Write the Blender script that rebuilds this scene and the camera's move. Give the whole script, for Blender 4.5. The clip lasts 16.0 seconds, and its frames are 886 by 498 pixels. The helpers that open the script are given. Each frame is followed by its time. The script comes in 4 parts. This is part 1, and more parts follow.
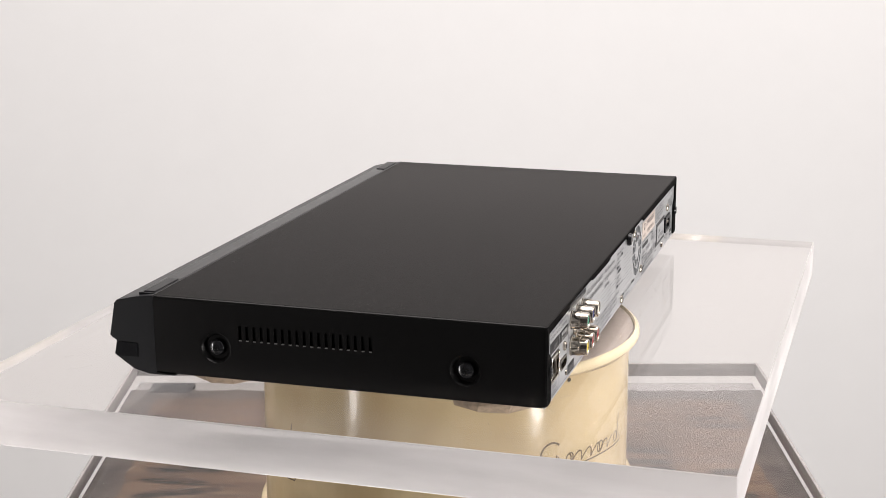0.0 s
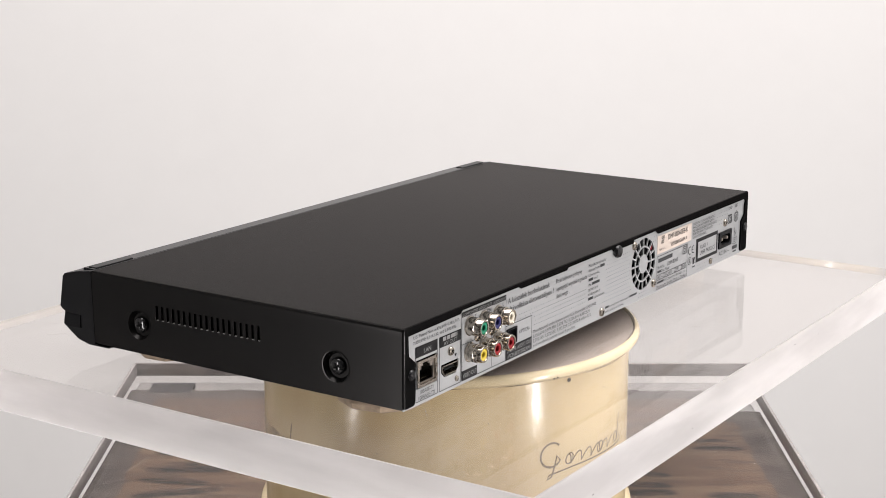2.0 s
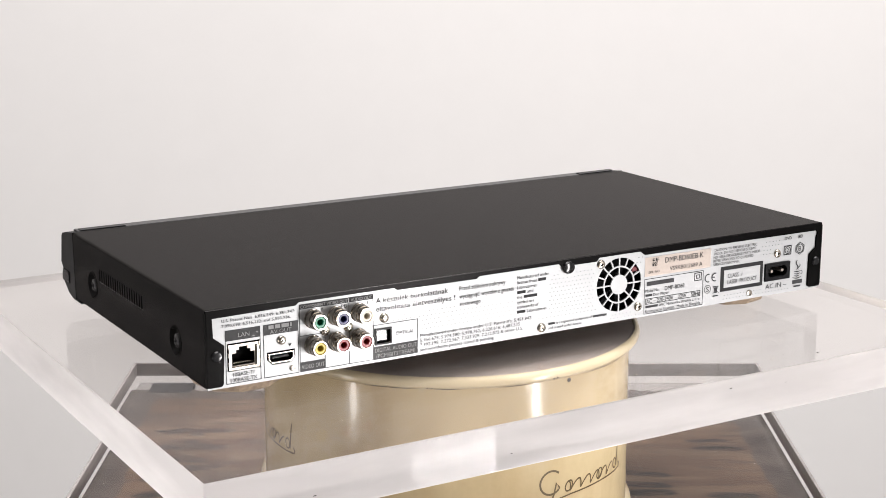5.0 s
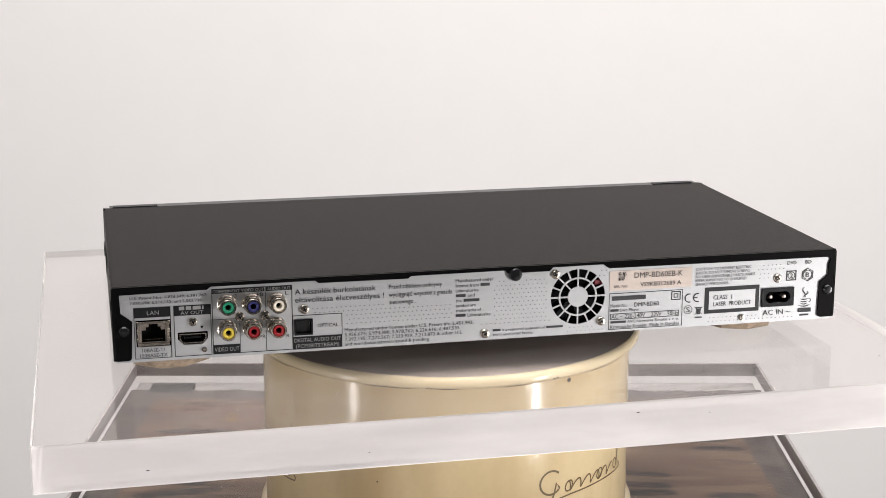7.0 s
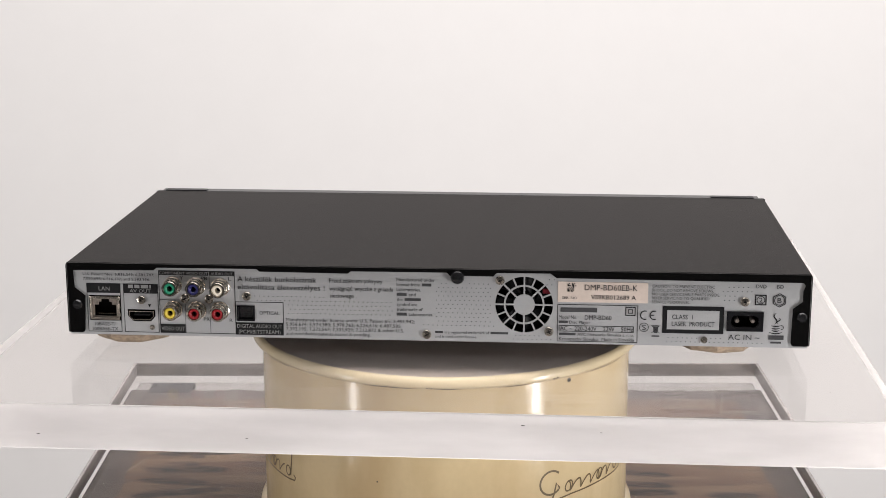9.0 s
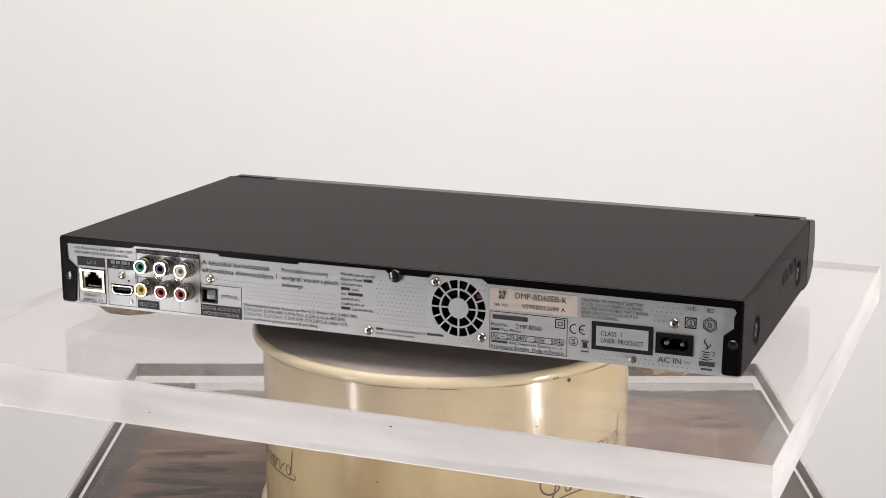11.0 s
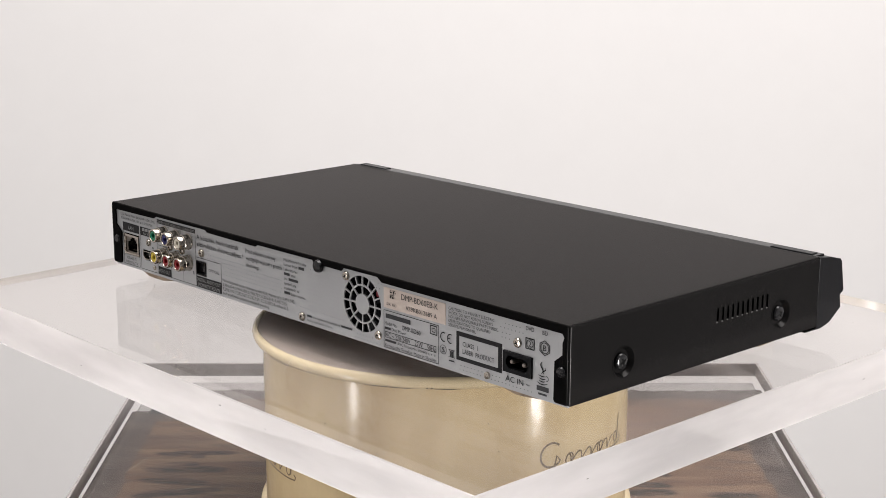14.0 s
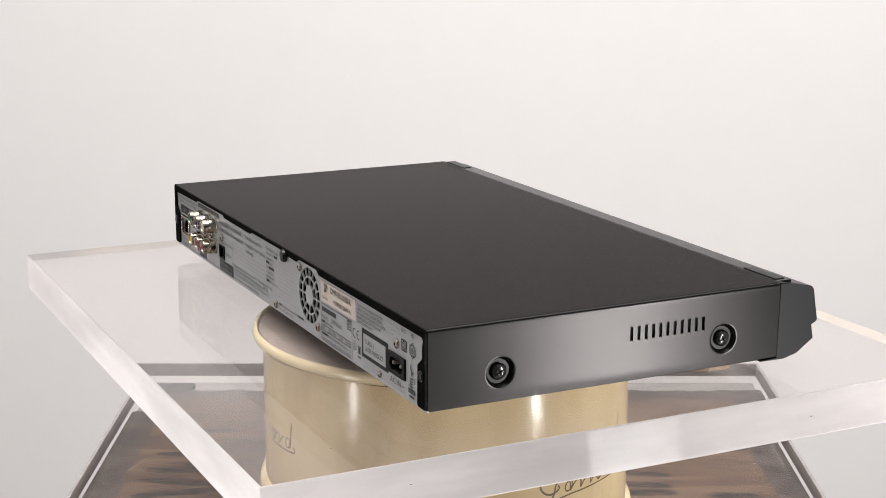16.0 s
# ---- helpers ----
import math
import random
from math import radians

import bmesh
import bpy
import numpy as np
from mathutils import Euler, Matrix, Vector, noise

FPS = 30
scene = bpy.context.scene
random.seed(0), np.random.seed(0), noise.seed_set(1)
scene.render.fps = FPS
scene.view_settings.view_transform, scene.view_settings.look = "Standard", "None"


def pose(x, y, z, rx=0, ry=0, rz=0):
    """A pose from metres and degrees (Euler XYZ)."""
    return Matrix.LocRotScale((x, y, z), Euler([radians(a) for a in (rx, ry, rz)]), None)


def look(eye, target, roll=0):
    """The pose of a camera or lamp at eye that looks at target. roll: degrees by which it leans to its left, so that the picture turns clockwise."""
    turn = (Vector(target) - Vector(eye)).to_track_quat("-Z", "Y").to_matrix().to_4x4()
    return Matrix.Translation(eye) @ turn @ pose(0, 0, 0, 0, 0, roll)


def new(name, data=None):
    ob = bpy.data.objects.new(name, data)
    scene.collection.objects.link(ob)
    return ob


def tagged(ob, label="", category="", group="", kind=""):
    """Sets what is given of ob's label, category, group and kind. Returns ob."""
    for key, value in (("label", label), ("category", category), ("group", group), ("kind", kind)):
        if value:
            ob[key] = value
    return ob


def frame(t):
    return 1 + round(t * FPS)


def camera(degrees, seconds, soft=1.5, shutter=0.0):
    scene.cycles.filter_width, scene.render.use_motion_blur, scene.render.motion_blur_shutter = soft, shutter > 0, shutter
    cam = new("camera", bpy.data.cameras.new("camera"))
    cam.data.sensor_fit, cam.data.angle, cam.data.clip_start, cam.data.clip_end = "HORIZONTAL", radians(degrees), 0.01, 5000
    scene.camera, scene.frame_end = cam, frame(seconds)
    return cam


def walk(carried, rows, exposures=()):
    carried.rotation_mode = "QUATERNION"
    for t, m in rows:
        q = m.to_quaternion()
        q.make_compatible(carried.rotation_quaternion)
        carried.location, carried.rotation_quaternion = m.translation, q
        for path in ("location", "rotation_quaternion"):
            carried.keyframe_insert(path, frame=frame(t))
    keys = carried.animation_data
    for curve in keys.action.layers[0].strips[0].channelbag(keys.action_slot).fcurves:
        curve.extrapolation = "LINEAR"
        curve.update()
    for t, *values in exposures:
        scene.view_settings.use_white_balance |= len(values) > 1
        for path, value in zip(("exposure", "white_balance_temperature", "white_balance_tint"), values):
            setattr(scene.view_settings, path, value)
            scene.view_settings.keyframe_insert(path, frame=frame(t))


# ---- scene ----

# ---------------------------------------------------------------- camera
cam = camera(31.1, 16.0, soft=0.85)
STAND = pose(0.0, -1.0032, 0.2611, 76.84, 0.0, 0.114)
walk(cam, [(0.0, STAND), (16.0, STAND)], exposures=[(0.0, 0.0), (16.0, 0.0)])

# ---------------------------------------------------------------- light
world = bpy.data.worlds.new("world")
scene.world = world
world.use_nodes = True
world.node_tree.nodes["Background"].inputs[0].default_value = (0.9, 0.95, 1.0, 1)
world.node_tree.nodes["Background"].inputs[1].default_value = 0.05


def area_lamp(name, eye, target, w, h, watts, colour=(1.0, 0.971, 0.962)):
    data = bpy.data.lights.new(name, "AREA")
    data.shape, data.size, data.size_y, data.energy, data.color = "RECTANGLE", w, h, watts, colour
    ob = new(name, data)
    ob.matrix_world = look(eye, target)
    return ob


area_lamp("softbox_lamp_left", (-1.45, -0.98, -0.42), (0, 0, -0.1), 0.11, 1.0, 9.5)
area_lamp("softbox_lamp_right", (1.38, -1.0, -0.42), (0, 0, -0.1), 0.13, 1.0, 30)
area_lamp("ceiling_softbox_lamp", (0.34, 0.15, 1.9), (0.37, 0.75, 0), 2.8, 1.6, 87)


# ---------------------------------------------------------------- materials
def material(name, colour, rough=0.5, metal=0.0, spec=0.5, grain=0.0, grain_scale=300.0, stain=0.0, stain_scale=8.0,
             bump=0.0, bump_scale=400.0, coat=0.0, rough_var=0.0, transmission=0.0, ior=1.45):
    m = bpy.data.materials.new(name)
    m.use_nodes = True
    nt = m.node_tree
    b = nt.nodes["Principled BSDF"]
    b.inputs["Base Color"].default_value = (*colour, 1)
    b.inputs["Roughness"].default_value = rough
    b.inputs["Metallic"].default_value = metal
    b.inputs["Specular IOR Level"].default_value = spec
    b.inputs["Coat Weight"].default_value = coat
    b.inputs["Transmission Weight"].default_value = transmission
    b.inputs["IOR"].default_value = ior
    tc = nt.nodes.new("ShaderNodeTexCoord")

    def noise_node(scale, detail=4.0):
        n = nt.nodes.new("ShaderNodeTexNoise")
        n.inputs["Scale"].default_value, n.inputs["Detail"].default_value = scale, detail
        nt.links.new(tc.outputs["Object"], n.inputs["Vector"])
        return n.outputs["Fac"]

    def remap(sock, lo, hi):
        r = nt.nodes.new("ShaderNodeMapRange")
        r.inputs["From Min"].default_value, r.inputs["From Max"].default_value = 0.3, 0.7
        r.inputs["To Min"].default_value, r.inputs["To Max"].default_value = lo, hi
        nt.links.new(sock, r.inputs["Value"])
        return r.outputs["Result"]

    value = None
    for amount, scale in ((grain, grain_scale), (stain, stain_scale)):
        if amount:
            s = remap(noise_node(scale), 1 - amount, 1 + amount)
            if value is None:
                value = s
            else:
                mul = nt.nodes.new("ShaderNodeMath")
                mul.operation = "MULTIPLY"
                nt.links.new(value, mul.inputs[0])
                nt.links.new(s, mul.inputs[1])
                value = mul.outputs[0]
    if value is not None:
        sc = nt.nodes.new("ShaderNodeVectorMath")
        sc.operation = "SCALE"
        sc.inputs[0].default_value = colour
        nt.links.new(value, sc.inputs["Scale"])
        nt.links.new(sc.outputs[0], b.inputs["Base Color"])
    if rough_var:
        nt.links.new(remap(noise_node(25, 6), rough - rough_var, rough + rough_var), b.inputs["Roughness"])
    if bump:
        bn = nt.nodes.new("ShaderNodeBump")
        bn.inputs["Strength"].default_value, bn.inputs["Distance"].default_value = bump, 0.001
        nt.links.new(noise_node(bump_scale), bn.inputs["Height"])
        nt.links.new(bn.outputs[0], b.inputs["Normal"])
    return m


BACKDROP = material("white_backdrop_paint", (0.80, 0.782, 0.772), 0.85, grain=0.006, grain_scale=18, stain=0.015, stain_scale=1.2)
STUDIO = material("dark_studio_wall", (0.12, 0.12, 0.12), 0.85, grain=0.03, grain_scale=90, stain=0.05, stain_scale=1.5)
SIDEWALL = material("grey_side_wall", (0.66, 0.645, 0.64), 0.85, grain=0.03, grain_scale=90, stain=0.05, stain_scale=1.5)
FLOORING = material("grey_studio_floor", (0.07, 0.068, 0.066), 0.6, grain=0.05, grain_scale=60, stain=0.08, stain_scale=2)


def clear_acrylic():
    """Polished acrylic with a weak surface gloss under a thin veil of dust."""
    m = bpy.data.materials.new("clear_acrylic")
    m.use_nodes = True
    nt = m.node_tree
    nt.nodes.remove(nt.nodes["Principled BSDF"])
    rf, gl = nt.nodes.new("ShaderNodeBsdfRefraction"), nt.nodes.new("ShaderNodeBsdfGlossy")
    rf.inputs["Color"].default_value = (0.988, 0.978, 0.974, 1)
    rf.inputs["IOR"].default_value, rf.inputs["Roughness"].default_value = 1.49, 0.0
    gl.inputs["Roughness"].default_value = 0.0
    fr, pw, mx = nt.nodes.new("ShaderNodeFresnel"), nt.nodes.new("ShaderNodeMath"), nt.nodes.new("ShaderNodeMixShader")
    fr.inputs["IOR"].default_value = 1.49
    pw.operation = "POWER"
    pw.inputs[1].default_value = 1.5
    L = nt.links.new
    L(fr.outputs[0], pw.inputs[0])
    L(pw.outputs[0], mx.inputs[0])
    L(rf.outputs[0], mx.inputs[1])
    L(gl.outputs[0], mx.inputs[2])
    haze, veil = nt.nodes.new("ShaderNodeBsdfDiffuse"), nt.nodes.new("ShaderNodeMixShader")
    haze.inputs[0].default_value = (0.92, 0.87, 0.85, 1)
    veil.inputs[0].default_value = 0.025
    L(mx.outputs[0], veil.inputs[1])
    L(haze.outputs[0], veil.inputs[2])
    L(veil.outputs[0], nt.nodes["Material Output"].inputs[0])
    return m


ACRYLIC = clear_acrylic()


def thin_acrylic():
    """A thin clear cover: straight transmission under a surface gloss that fine wear softens."""
    m = bpy.data.materials.new("thin_clear_acrylic")
    m.use_nodes = True
    nt = m.node_tree
    nt.nodes.remove(nt.nodes["Principled BSDF"])
    tr, gl, mx = (nt.nodes.new("ShaderNode" + k) for k in ("BsdfTransparent", "BsdfGlossy", "MixShader"))
    fr, tc, nz, mr = (nt.nodes.new("ShaderNode" + k) for k in ("Fresnel", "TexCoord", "TexNoise", "MapRange"))
    tr.inputs["Color"].default_value = (0.97, 0.955, 0.95, 1)
    fr.inputs["IOR"].default_value = 1.10
    nz.inputs["Scale"].default_value, nz.inputs["Detail"].default_value = 22, 8
    mr.inputs["From Min"].default_value, mr.inputs["From Max"].default_value = 0.35, 0.7
    mr.inputs["To Min"].default_value, mr.inputs["To Max"].default_value = 0.04, 0.16
    L = nt.links.new
    L(tc.outputs["Object"], nz.inputs["Vector"])
    L(nz.outputs["Fac"], mr.inputs["Value"])
    L(mr.outputs[0], gl.inputs["Roughness"])
    L(fr.outputs[0], mx.inputs[0])
    L(tr.outputs[0], mx.inputs[1])
    L(gl.outputs[0], mx.inputs[2])
    L(mx.outputs[0], nt.nodes["Material Output"].inputs[0])
    return m


THIN = thin_acrylic()
CLEAR_BODY = bpy.data.materials.new("clear_acrylic_underside")
CLEAR_BODY.use_nodes = True
CLEAR_BODY.node_tree.nodes.remove(CLEAR_BODY.node_tree.nodes["Principled BSDF"])
CLEAR_BODY.node_tree.links.new(CLEAR_BODY.node_tree.nodes.new("ShaderNodeBsdfTransparent").outputs[0], CLEAR_BODY.node_tree.nodes["Material Output"].inputs[0])


def trapped_light_edge():
    """Sawn and polished acrylic edge: clear, with milky white mixed in for light trapped inside, and faint saw marks.
    """
    m = clear_acrylic()
    m.name = "polished_edge_trapped_light"
    nt = m.node_tree
    out = nt.nodes["Material Output"]
    clear = out.inputs[0].links[0].from_socket
    # pale translucent and diffuse mix that imitates light piped to the edges
    tr, di = nt.nodes.new("ShaderNodeBsdfTranslucent"), nt.nodes.new("ShaderNodeBsdfDiffuse")
    tr.inputs[0].default_value = (0.96, 0.925, 0.91, 1)
    di.inputs[0].default_value = (0.965, 0.93, 0.922, 1)
    tc, mp, nz, mr = (nt.nodes.new("ShaderNode" + k) for k in ("TexCoord", "Mapping", "TexNoise", "MapRange"))
    mp.inputs["Scale"].default_value = (7, 7, 40)
    nz.inputs["Scale"].default_value, nz.inputs["Detail"].default_value = 1.0, 6
    mr.inputs["From Min"].default_value, mr.inputs["From Max"].default_value = 0.35, 0.7
    mr.inputs["To Min"].default_value, mr.inputs["To Max"].default_value = 0.52, 0.72
    m1, m2 = nt.nodes.new("ShaderNodeMixShader"), nt.nodes.new("ShaderNodeMixShader")
    L = nt.links.new
    L(tc.outputs["Object"], mp.inputs[0])
    L(mp.outputs[0], nz.inputs["Vector"])
    L(nz.outputs["Fac"], mr.inputs["Value"])
    m1.inputs[0].default_value = 0.32
    L(tr.outputs[0], m1.inputs[1])
    L(di.outputs[0], m1.inputs[2])
    L(mr.outputs[0], m2.inputs[0])
    L(clear, m2.inputs[1])
    L(m1.outputs[0], m2.inputs[2])
    L(m2.outputs[0], out.inputs[0])
    return m


TRAPPED_LIGHT_EDGE = trapped_light_edge()
DULL_EDGE = material("dull_acrylic_edge", (0.26, 0.24, 0.235), 0.4, grain=0.1, grain_scale=200, stain=0.1, stain_scale=30)


def satin_black(name, base, gloss, rough):
    """Satin black paint: a dark body under an even, soft gloss with fine grain."""
    m = bpy.data.materials.new(name)
    m.use_nodes = True
    nt = m.node_tree
    nt.nodes.remove(nt.nodes["Principled BSDF"])
    di, gl, add = nt.nodes.new("ShaderNodeBsdfDiffuse"), nt.nodes.new("ShaderNodeBsdfGlossy"), nt.nodes.new("ShaderNodeAddShader")
    tc, nz, nf = nt.nodes.new("ShaderNodeTexCoord"), nt.nodes.new("ShaderNodeTexNoise"), nt.nodes.new("ShaderNodeTexNoise")
    mr, mg = nt.nodes.new("ShaderNodeMapRange"), nt.nodes.new("ShaderNodeMapRange")
    nz.inputs["Scale"].default_value, nf.inputs["Scale"].default_value = 14, 1500
    mr.inputs["To Min"].default_value, mr.inputs["To Max"].default_value = rough - 0.03, rough + 0.03
    mg.inputs["To Min"].default_value, mg.inputs["To Max"].default_value = 0.75 * gloss, 1.25 * gloss
    di.inputs["Color"].default_value = (base, base * 0.97, base * 0.97, 1)
    L = nt.links.new
    for n in (nz, nf):
        L(tc.outputs["Object"], n.inputs["Vector"])
    L(nz.outputs["Fac"], mr.inputs["Value"])
    L(nf.outputs["Fac"], mg.inputs["Value"])
    fr, lift, mul = nt.nodes.new("ShaderNodeFresnel"), nt.nodes.new("ShaderNodeMath"), nt.nodes.new("ShaderNodeMath")
    fr.inputs["IOR"].default_value = 1.45
    lift.operation, mul.operation = "MULTIPLY_ADD", "MULTIPLY"
    lift.inputs[1].default_value, lift.inputs[2].default_value = 9.4, 0.32
    L(fr.outputs[0], lift.inputs[0])
    L(lift.outputs[0], mul.inputs[0])
    L(mg.outputs[0], mul.inputs[1])
    L(mr.outputs[0], gl.inputs["Roughness"])
    warm = nt.nodes.new("ShaderNodeVectorMath")
    warm.operation = "SCALE"
    warm.inputs[0].default_value = (1.03, 0.99, 0.98)
    L(mul.outputs[0], warm.inputs["Scale"])
    L(warm.outputs[0], gl.inputs["Color"])
    L(di.outputs[0], add.inputs[0])
    L(gl.outputs[0], add.inputs[1])
    L(add.outputs[0], nt.nodes["Material Output"].inputs[0])
    return m


STEEL_BLACK = satin_black("black_painted_steel", 0.006, 0.0195, 0.20)
# same paint as the cover, darkened and dulled so the lip reads as shaded
SHADED_STEEL_BLACK = satin_black("black_painted_steel_shaded", 0.004, 0.0042, 0.25)
PLASTIC_BLACK = material("black_plastic", (0.007, 0.007, 0.008), 0.34, spec=0.12, grain=0.06, grain_scale=500, bump=0.03, bump_scale=900, rough_var=0.04)
STRIP_BLACK = material("smoked_black_strip", (0.008, 0.008, 0.009), 0.18, spec=0.12, grain=0.05, grain_scale=300, rough_var=0.03)
GLOSS_BLACK = material("glossy_black_plastic", (0.010, 0.010, 0.011), 0.12, grain=0.05, grain_scale=300, rough_var=0.03)
SILVER = material("silver_painted_steel", (0.355, 0.36, 0.365), 0.45, metal=0.36, coat=0.18, grain=0.03, grain_scale=1500, stain=0.03, stain_scale=14, bump=0.04, bump_scale=1500)
CHROME = material("bright_nickel", (0.52, 0.475, 0.415), 0.20, metal=1.0, grain=0.05, grain_scale=700, rough_var=0.06)
# paler than the paint, for light caught on the slots' lower edges
SLOT_GLINT = material("slot_foot_glint", (0.16, 0.157, 0.155), 0.5, metal=0.4, grain=0.1, grain_scale=900)
# near black: shade of cavities put into the colour; the hub wears it too
DARK_METAL_CAVITY_SHADE = material("dark_metal_cavity_shade", (0.006, 0.006, 0.006), 0.8, spec=0.1, grain=0.1, grain_scale=400)
INK = material("black_print", (0.008, 0.008, 0.009), 0.42, spec=0.25, grain=0.06, grain_scale=900)
INK_TEXT = material("black_fine_print", (0.026, 0.026, 0.028), 0.5, spec=0.2, grain=0.06, grain_scale=900)
INK_GREY = material("grey_print", (0.05, 0.05, 0.053), 0.6, spec=0.15, grain=0.06, grain_scale=900)
PALE = material("pale_print", (0.22, 0.22, 0.22), 0.5, grain=0.04, grain_scale=900)
STICKER = material("cream_sticker", (0.52, 0.44, 0.385), 0.5, grain=0.04, grain_scale=600, stain=0.05, stain_scale=60)
WHITE_PAINT = material("white_plinth_paint", (0.27, 0.262, 0.257), 0.7, grain=0.02, grain_scale=200, stain=0.05, stain_scale=6)
CREAM = material("cream_enamel", (0.65, 0.525, 0.315), 0.17, coat=0.2, grain=0.015, grain_scale=300, stain=0.05, stain_scale=14, bump=0.16, bump_scale=160, rough_var=0.04)


def streaked(m, tint, amount, sx, sz):
    """Lays thin brownish runs over a paint, drawn out along z."""
    nt = m.node_tree
    b = nt.nodes["Principled BSDF"]
    under = b.inputs["Base Color"].links[0].from_socket
    tc, mp, nz, mr, mx = (nt.nodes.new("ShaderNode" + k) for k in ("TexCoord", "Mapping", "TexNoise", "MapRange", "Mix"))
    mp.inputs["Scale"].default_value = (sx, sx, sz)
    nz.inputs["Scale"].default_value, nz.inputs["Detail"].default_value = 1.0, 7
    mr.inputs["From Min"].default_value, mr.inputs["From Max"].default_value = 0.45, 0.72
    mr.inputs["To Max"].default_value = amount
    mx.data_type = "RGBA"
    mx.inputs[7].default_value = (*tint, 1)
    L = nt.links.new
    L(tc.outputs["Object"], mp.inputs[0])
    L(mp.outputs[0], nz.inputs["Vector"])
    L(nz.outputs["Fac"], mr.inputs["Value"])
    L(mr.outputs[0], mx.inputs["Factor"])
    L(under, mx.inputs[6])
    L(mx.outputs[2], b.inputs["Base Color"])


LID_CREAM = material("pale_cream_enamel", (0.68, 0.575, 0.375), 0.2, coat=0.2, grain=0.03, grain_scale=300, stain=0.06, stain_scale=40, bump=0.12, bump_scale=160, rough_var=0.05)
streaked(CREAM, (0.40, 0.27, 0.13), 0.40, 30, 9)
DISC = material("worn_dark_rubber_mat", (0.40, 0.34, 0.30), 0.5, spec=0.12, grain=0.14, grain_scale=420, stain=0.10, stain_scale=30, bump=0.2, bump_scale=250, rough_var=0.1)
CORK = material("brown_cork", (0.25, 0.19, 0.135), 0.75, grain=0.25, grain_scale=350, stain=0.15, stain_scale=70, bump=0.4, bump_scale=400)
BRONZE_SOCKET = material("brown_tinned_shell", (0.30, 0.265, 0.235), 0.32, metal=0.7, grain=0.15, grain_scale=700)
RED_WIRE = material("dark_red_wire", (0.16, 0.006, 0.014), 0.45, grain=0.1)
GRIME = material("dark_brown_grime", (0.06, 0.045, 0.03), 0.7, grain=0.3, grain_scale=900)
GOLD_INK = material("bronze_print", (0.15, 0.105, 0.05), 0.4, grain=0.08, grain_scale=500)


# ---------------------------------------------------------------- mesh helpers
def part(name, bm, mat, parent=None, label="", smooth=False):
    bmesh.ops.recalc_face_normals(bm, faces=bm.faces)
    me = bpy.data.meshes.new(name)
    bm.to_mesh(me)
    bm.free()
    me.materials.append(mat)
    ob = new(name, me)
    if parent:
        ob.parent = parent
    if label:
        tagged(ob, label)
    if smooth:
        for p in me.polygons:
            p.use_smooth = True
        me.set_sharp_from_angle(angle=radians(32))
    return ob


def thing(name, label, category, group="", at=(0, 0, 0)):
    ob = new(name)
    ob.empty_display_size = 0.05
    ob.location = at
    return tagged(ob, label, category, group)


def box(bm, x0, x1, y0, y1, z0, z1, bevel=0.0, seg=2):
    r = bmesh.ops.create_cube(bm, size=1.0, matrix=Matrix.Translation(((x0 + x1) / 2, (y0 + y1) / 2, (z0 + z1) / 2))
                              @ Matrix.Diagonal((x1 - x0, y1 - y0, z1 - z0, 1)))
    if bevel:
        edges = list({e for v in r["verts"] for e in v.link_edges})
        bmesh.ops.bevel(bm, geom=edges, offset=bevel, segments=seg, profile=0.5, affect="EDGES")
    return bm


def boxed(*a, **k):
    return box(bmesh.new(), *a, **k)


def lathe(bm, profile, m=None, n=32):
    """Turns (radius, height) pairs round local z; m places it."""
    m = m or Matrix()
    rings = []
    for r, h in profile:
        if r < 1e-6:
            rings.append([bm.verts.new(m @ Vector((0, 0, h)))])
        else:
            rings.append([bm.verts.new(m @ Vector((r * math.cos(2 * math.pi * i / n), r * math.sin(2 * math.pi * i / n), h))) for i in range(n)])
    for a, b in zip(rings, rings[1:]):
        for i in range(n):
            j = (i + 1) % n
            q = [a[i % len(a)], a[j % len(a)], b[j % len(b)], b[i % len(b)]]
            q = list(dict.fromkeys(q))
            if len(q) > 2:
                bm.faces.new(q)
    return bm


def plate(bm, outer, holes, to3, t):
    """A sheet with holes through it. Outlines are (u, v) lists; to3(u, v, d) gives the place at depth d."""
    edges = []
    for loop in (outer, *holes):
        vs = [bm.verts.new(to3(u, v, 0.0)) for u, v in loop]
        edges += [bm.edges.new((vs[i], vs[(i + 1) % len(vs)])) for i in range(len(vs))]
    bmesh.ops.triangle_fill(bm, edges=edges, use_beauty=True, use_dissolve=False)
    shift = Vector(to3(0, 0, t)) - Vector(to3(0, 0, 0))
    ext = bmesh.ops.extrude_face_region(bm, geom=list(bm.faces))
    for v in ext["geom"]:
        if isinstance(v, bmesh.types.BMVert):
            v.co += shift
    return bm


def circle(u, v, r, n=24):
    return [(u + r * math.cos(2 * math.pi * i / n), v + r * math.sin(2 * math.pi * i / n)) for i in range(n)]


def rect(u0, u1, v0, v1):
    return [(u0, v0), (u1, v0), (u1, v1), (u0, v1)]


# ---------------------------------------------------------------- the studio
def slab_wall(name, x0, x1, y0, y1, z0, z1, mat):
    ob = part(name, boxed(x0, x1, y0, y1, z0, z1), mat)
    return tagged(ob, kind="structure")


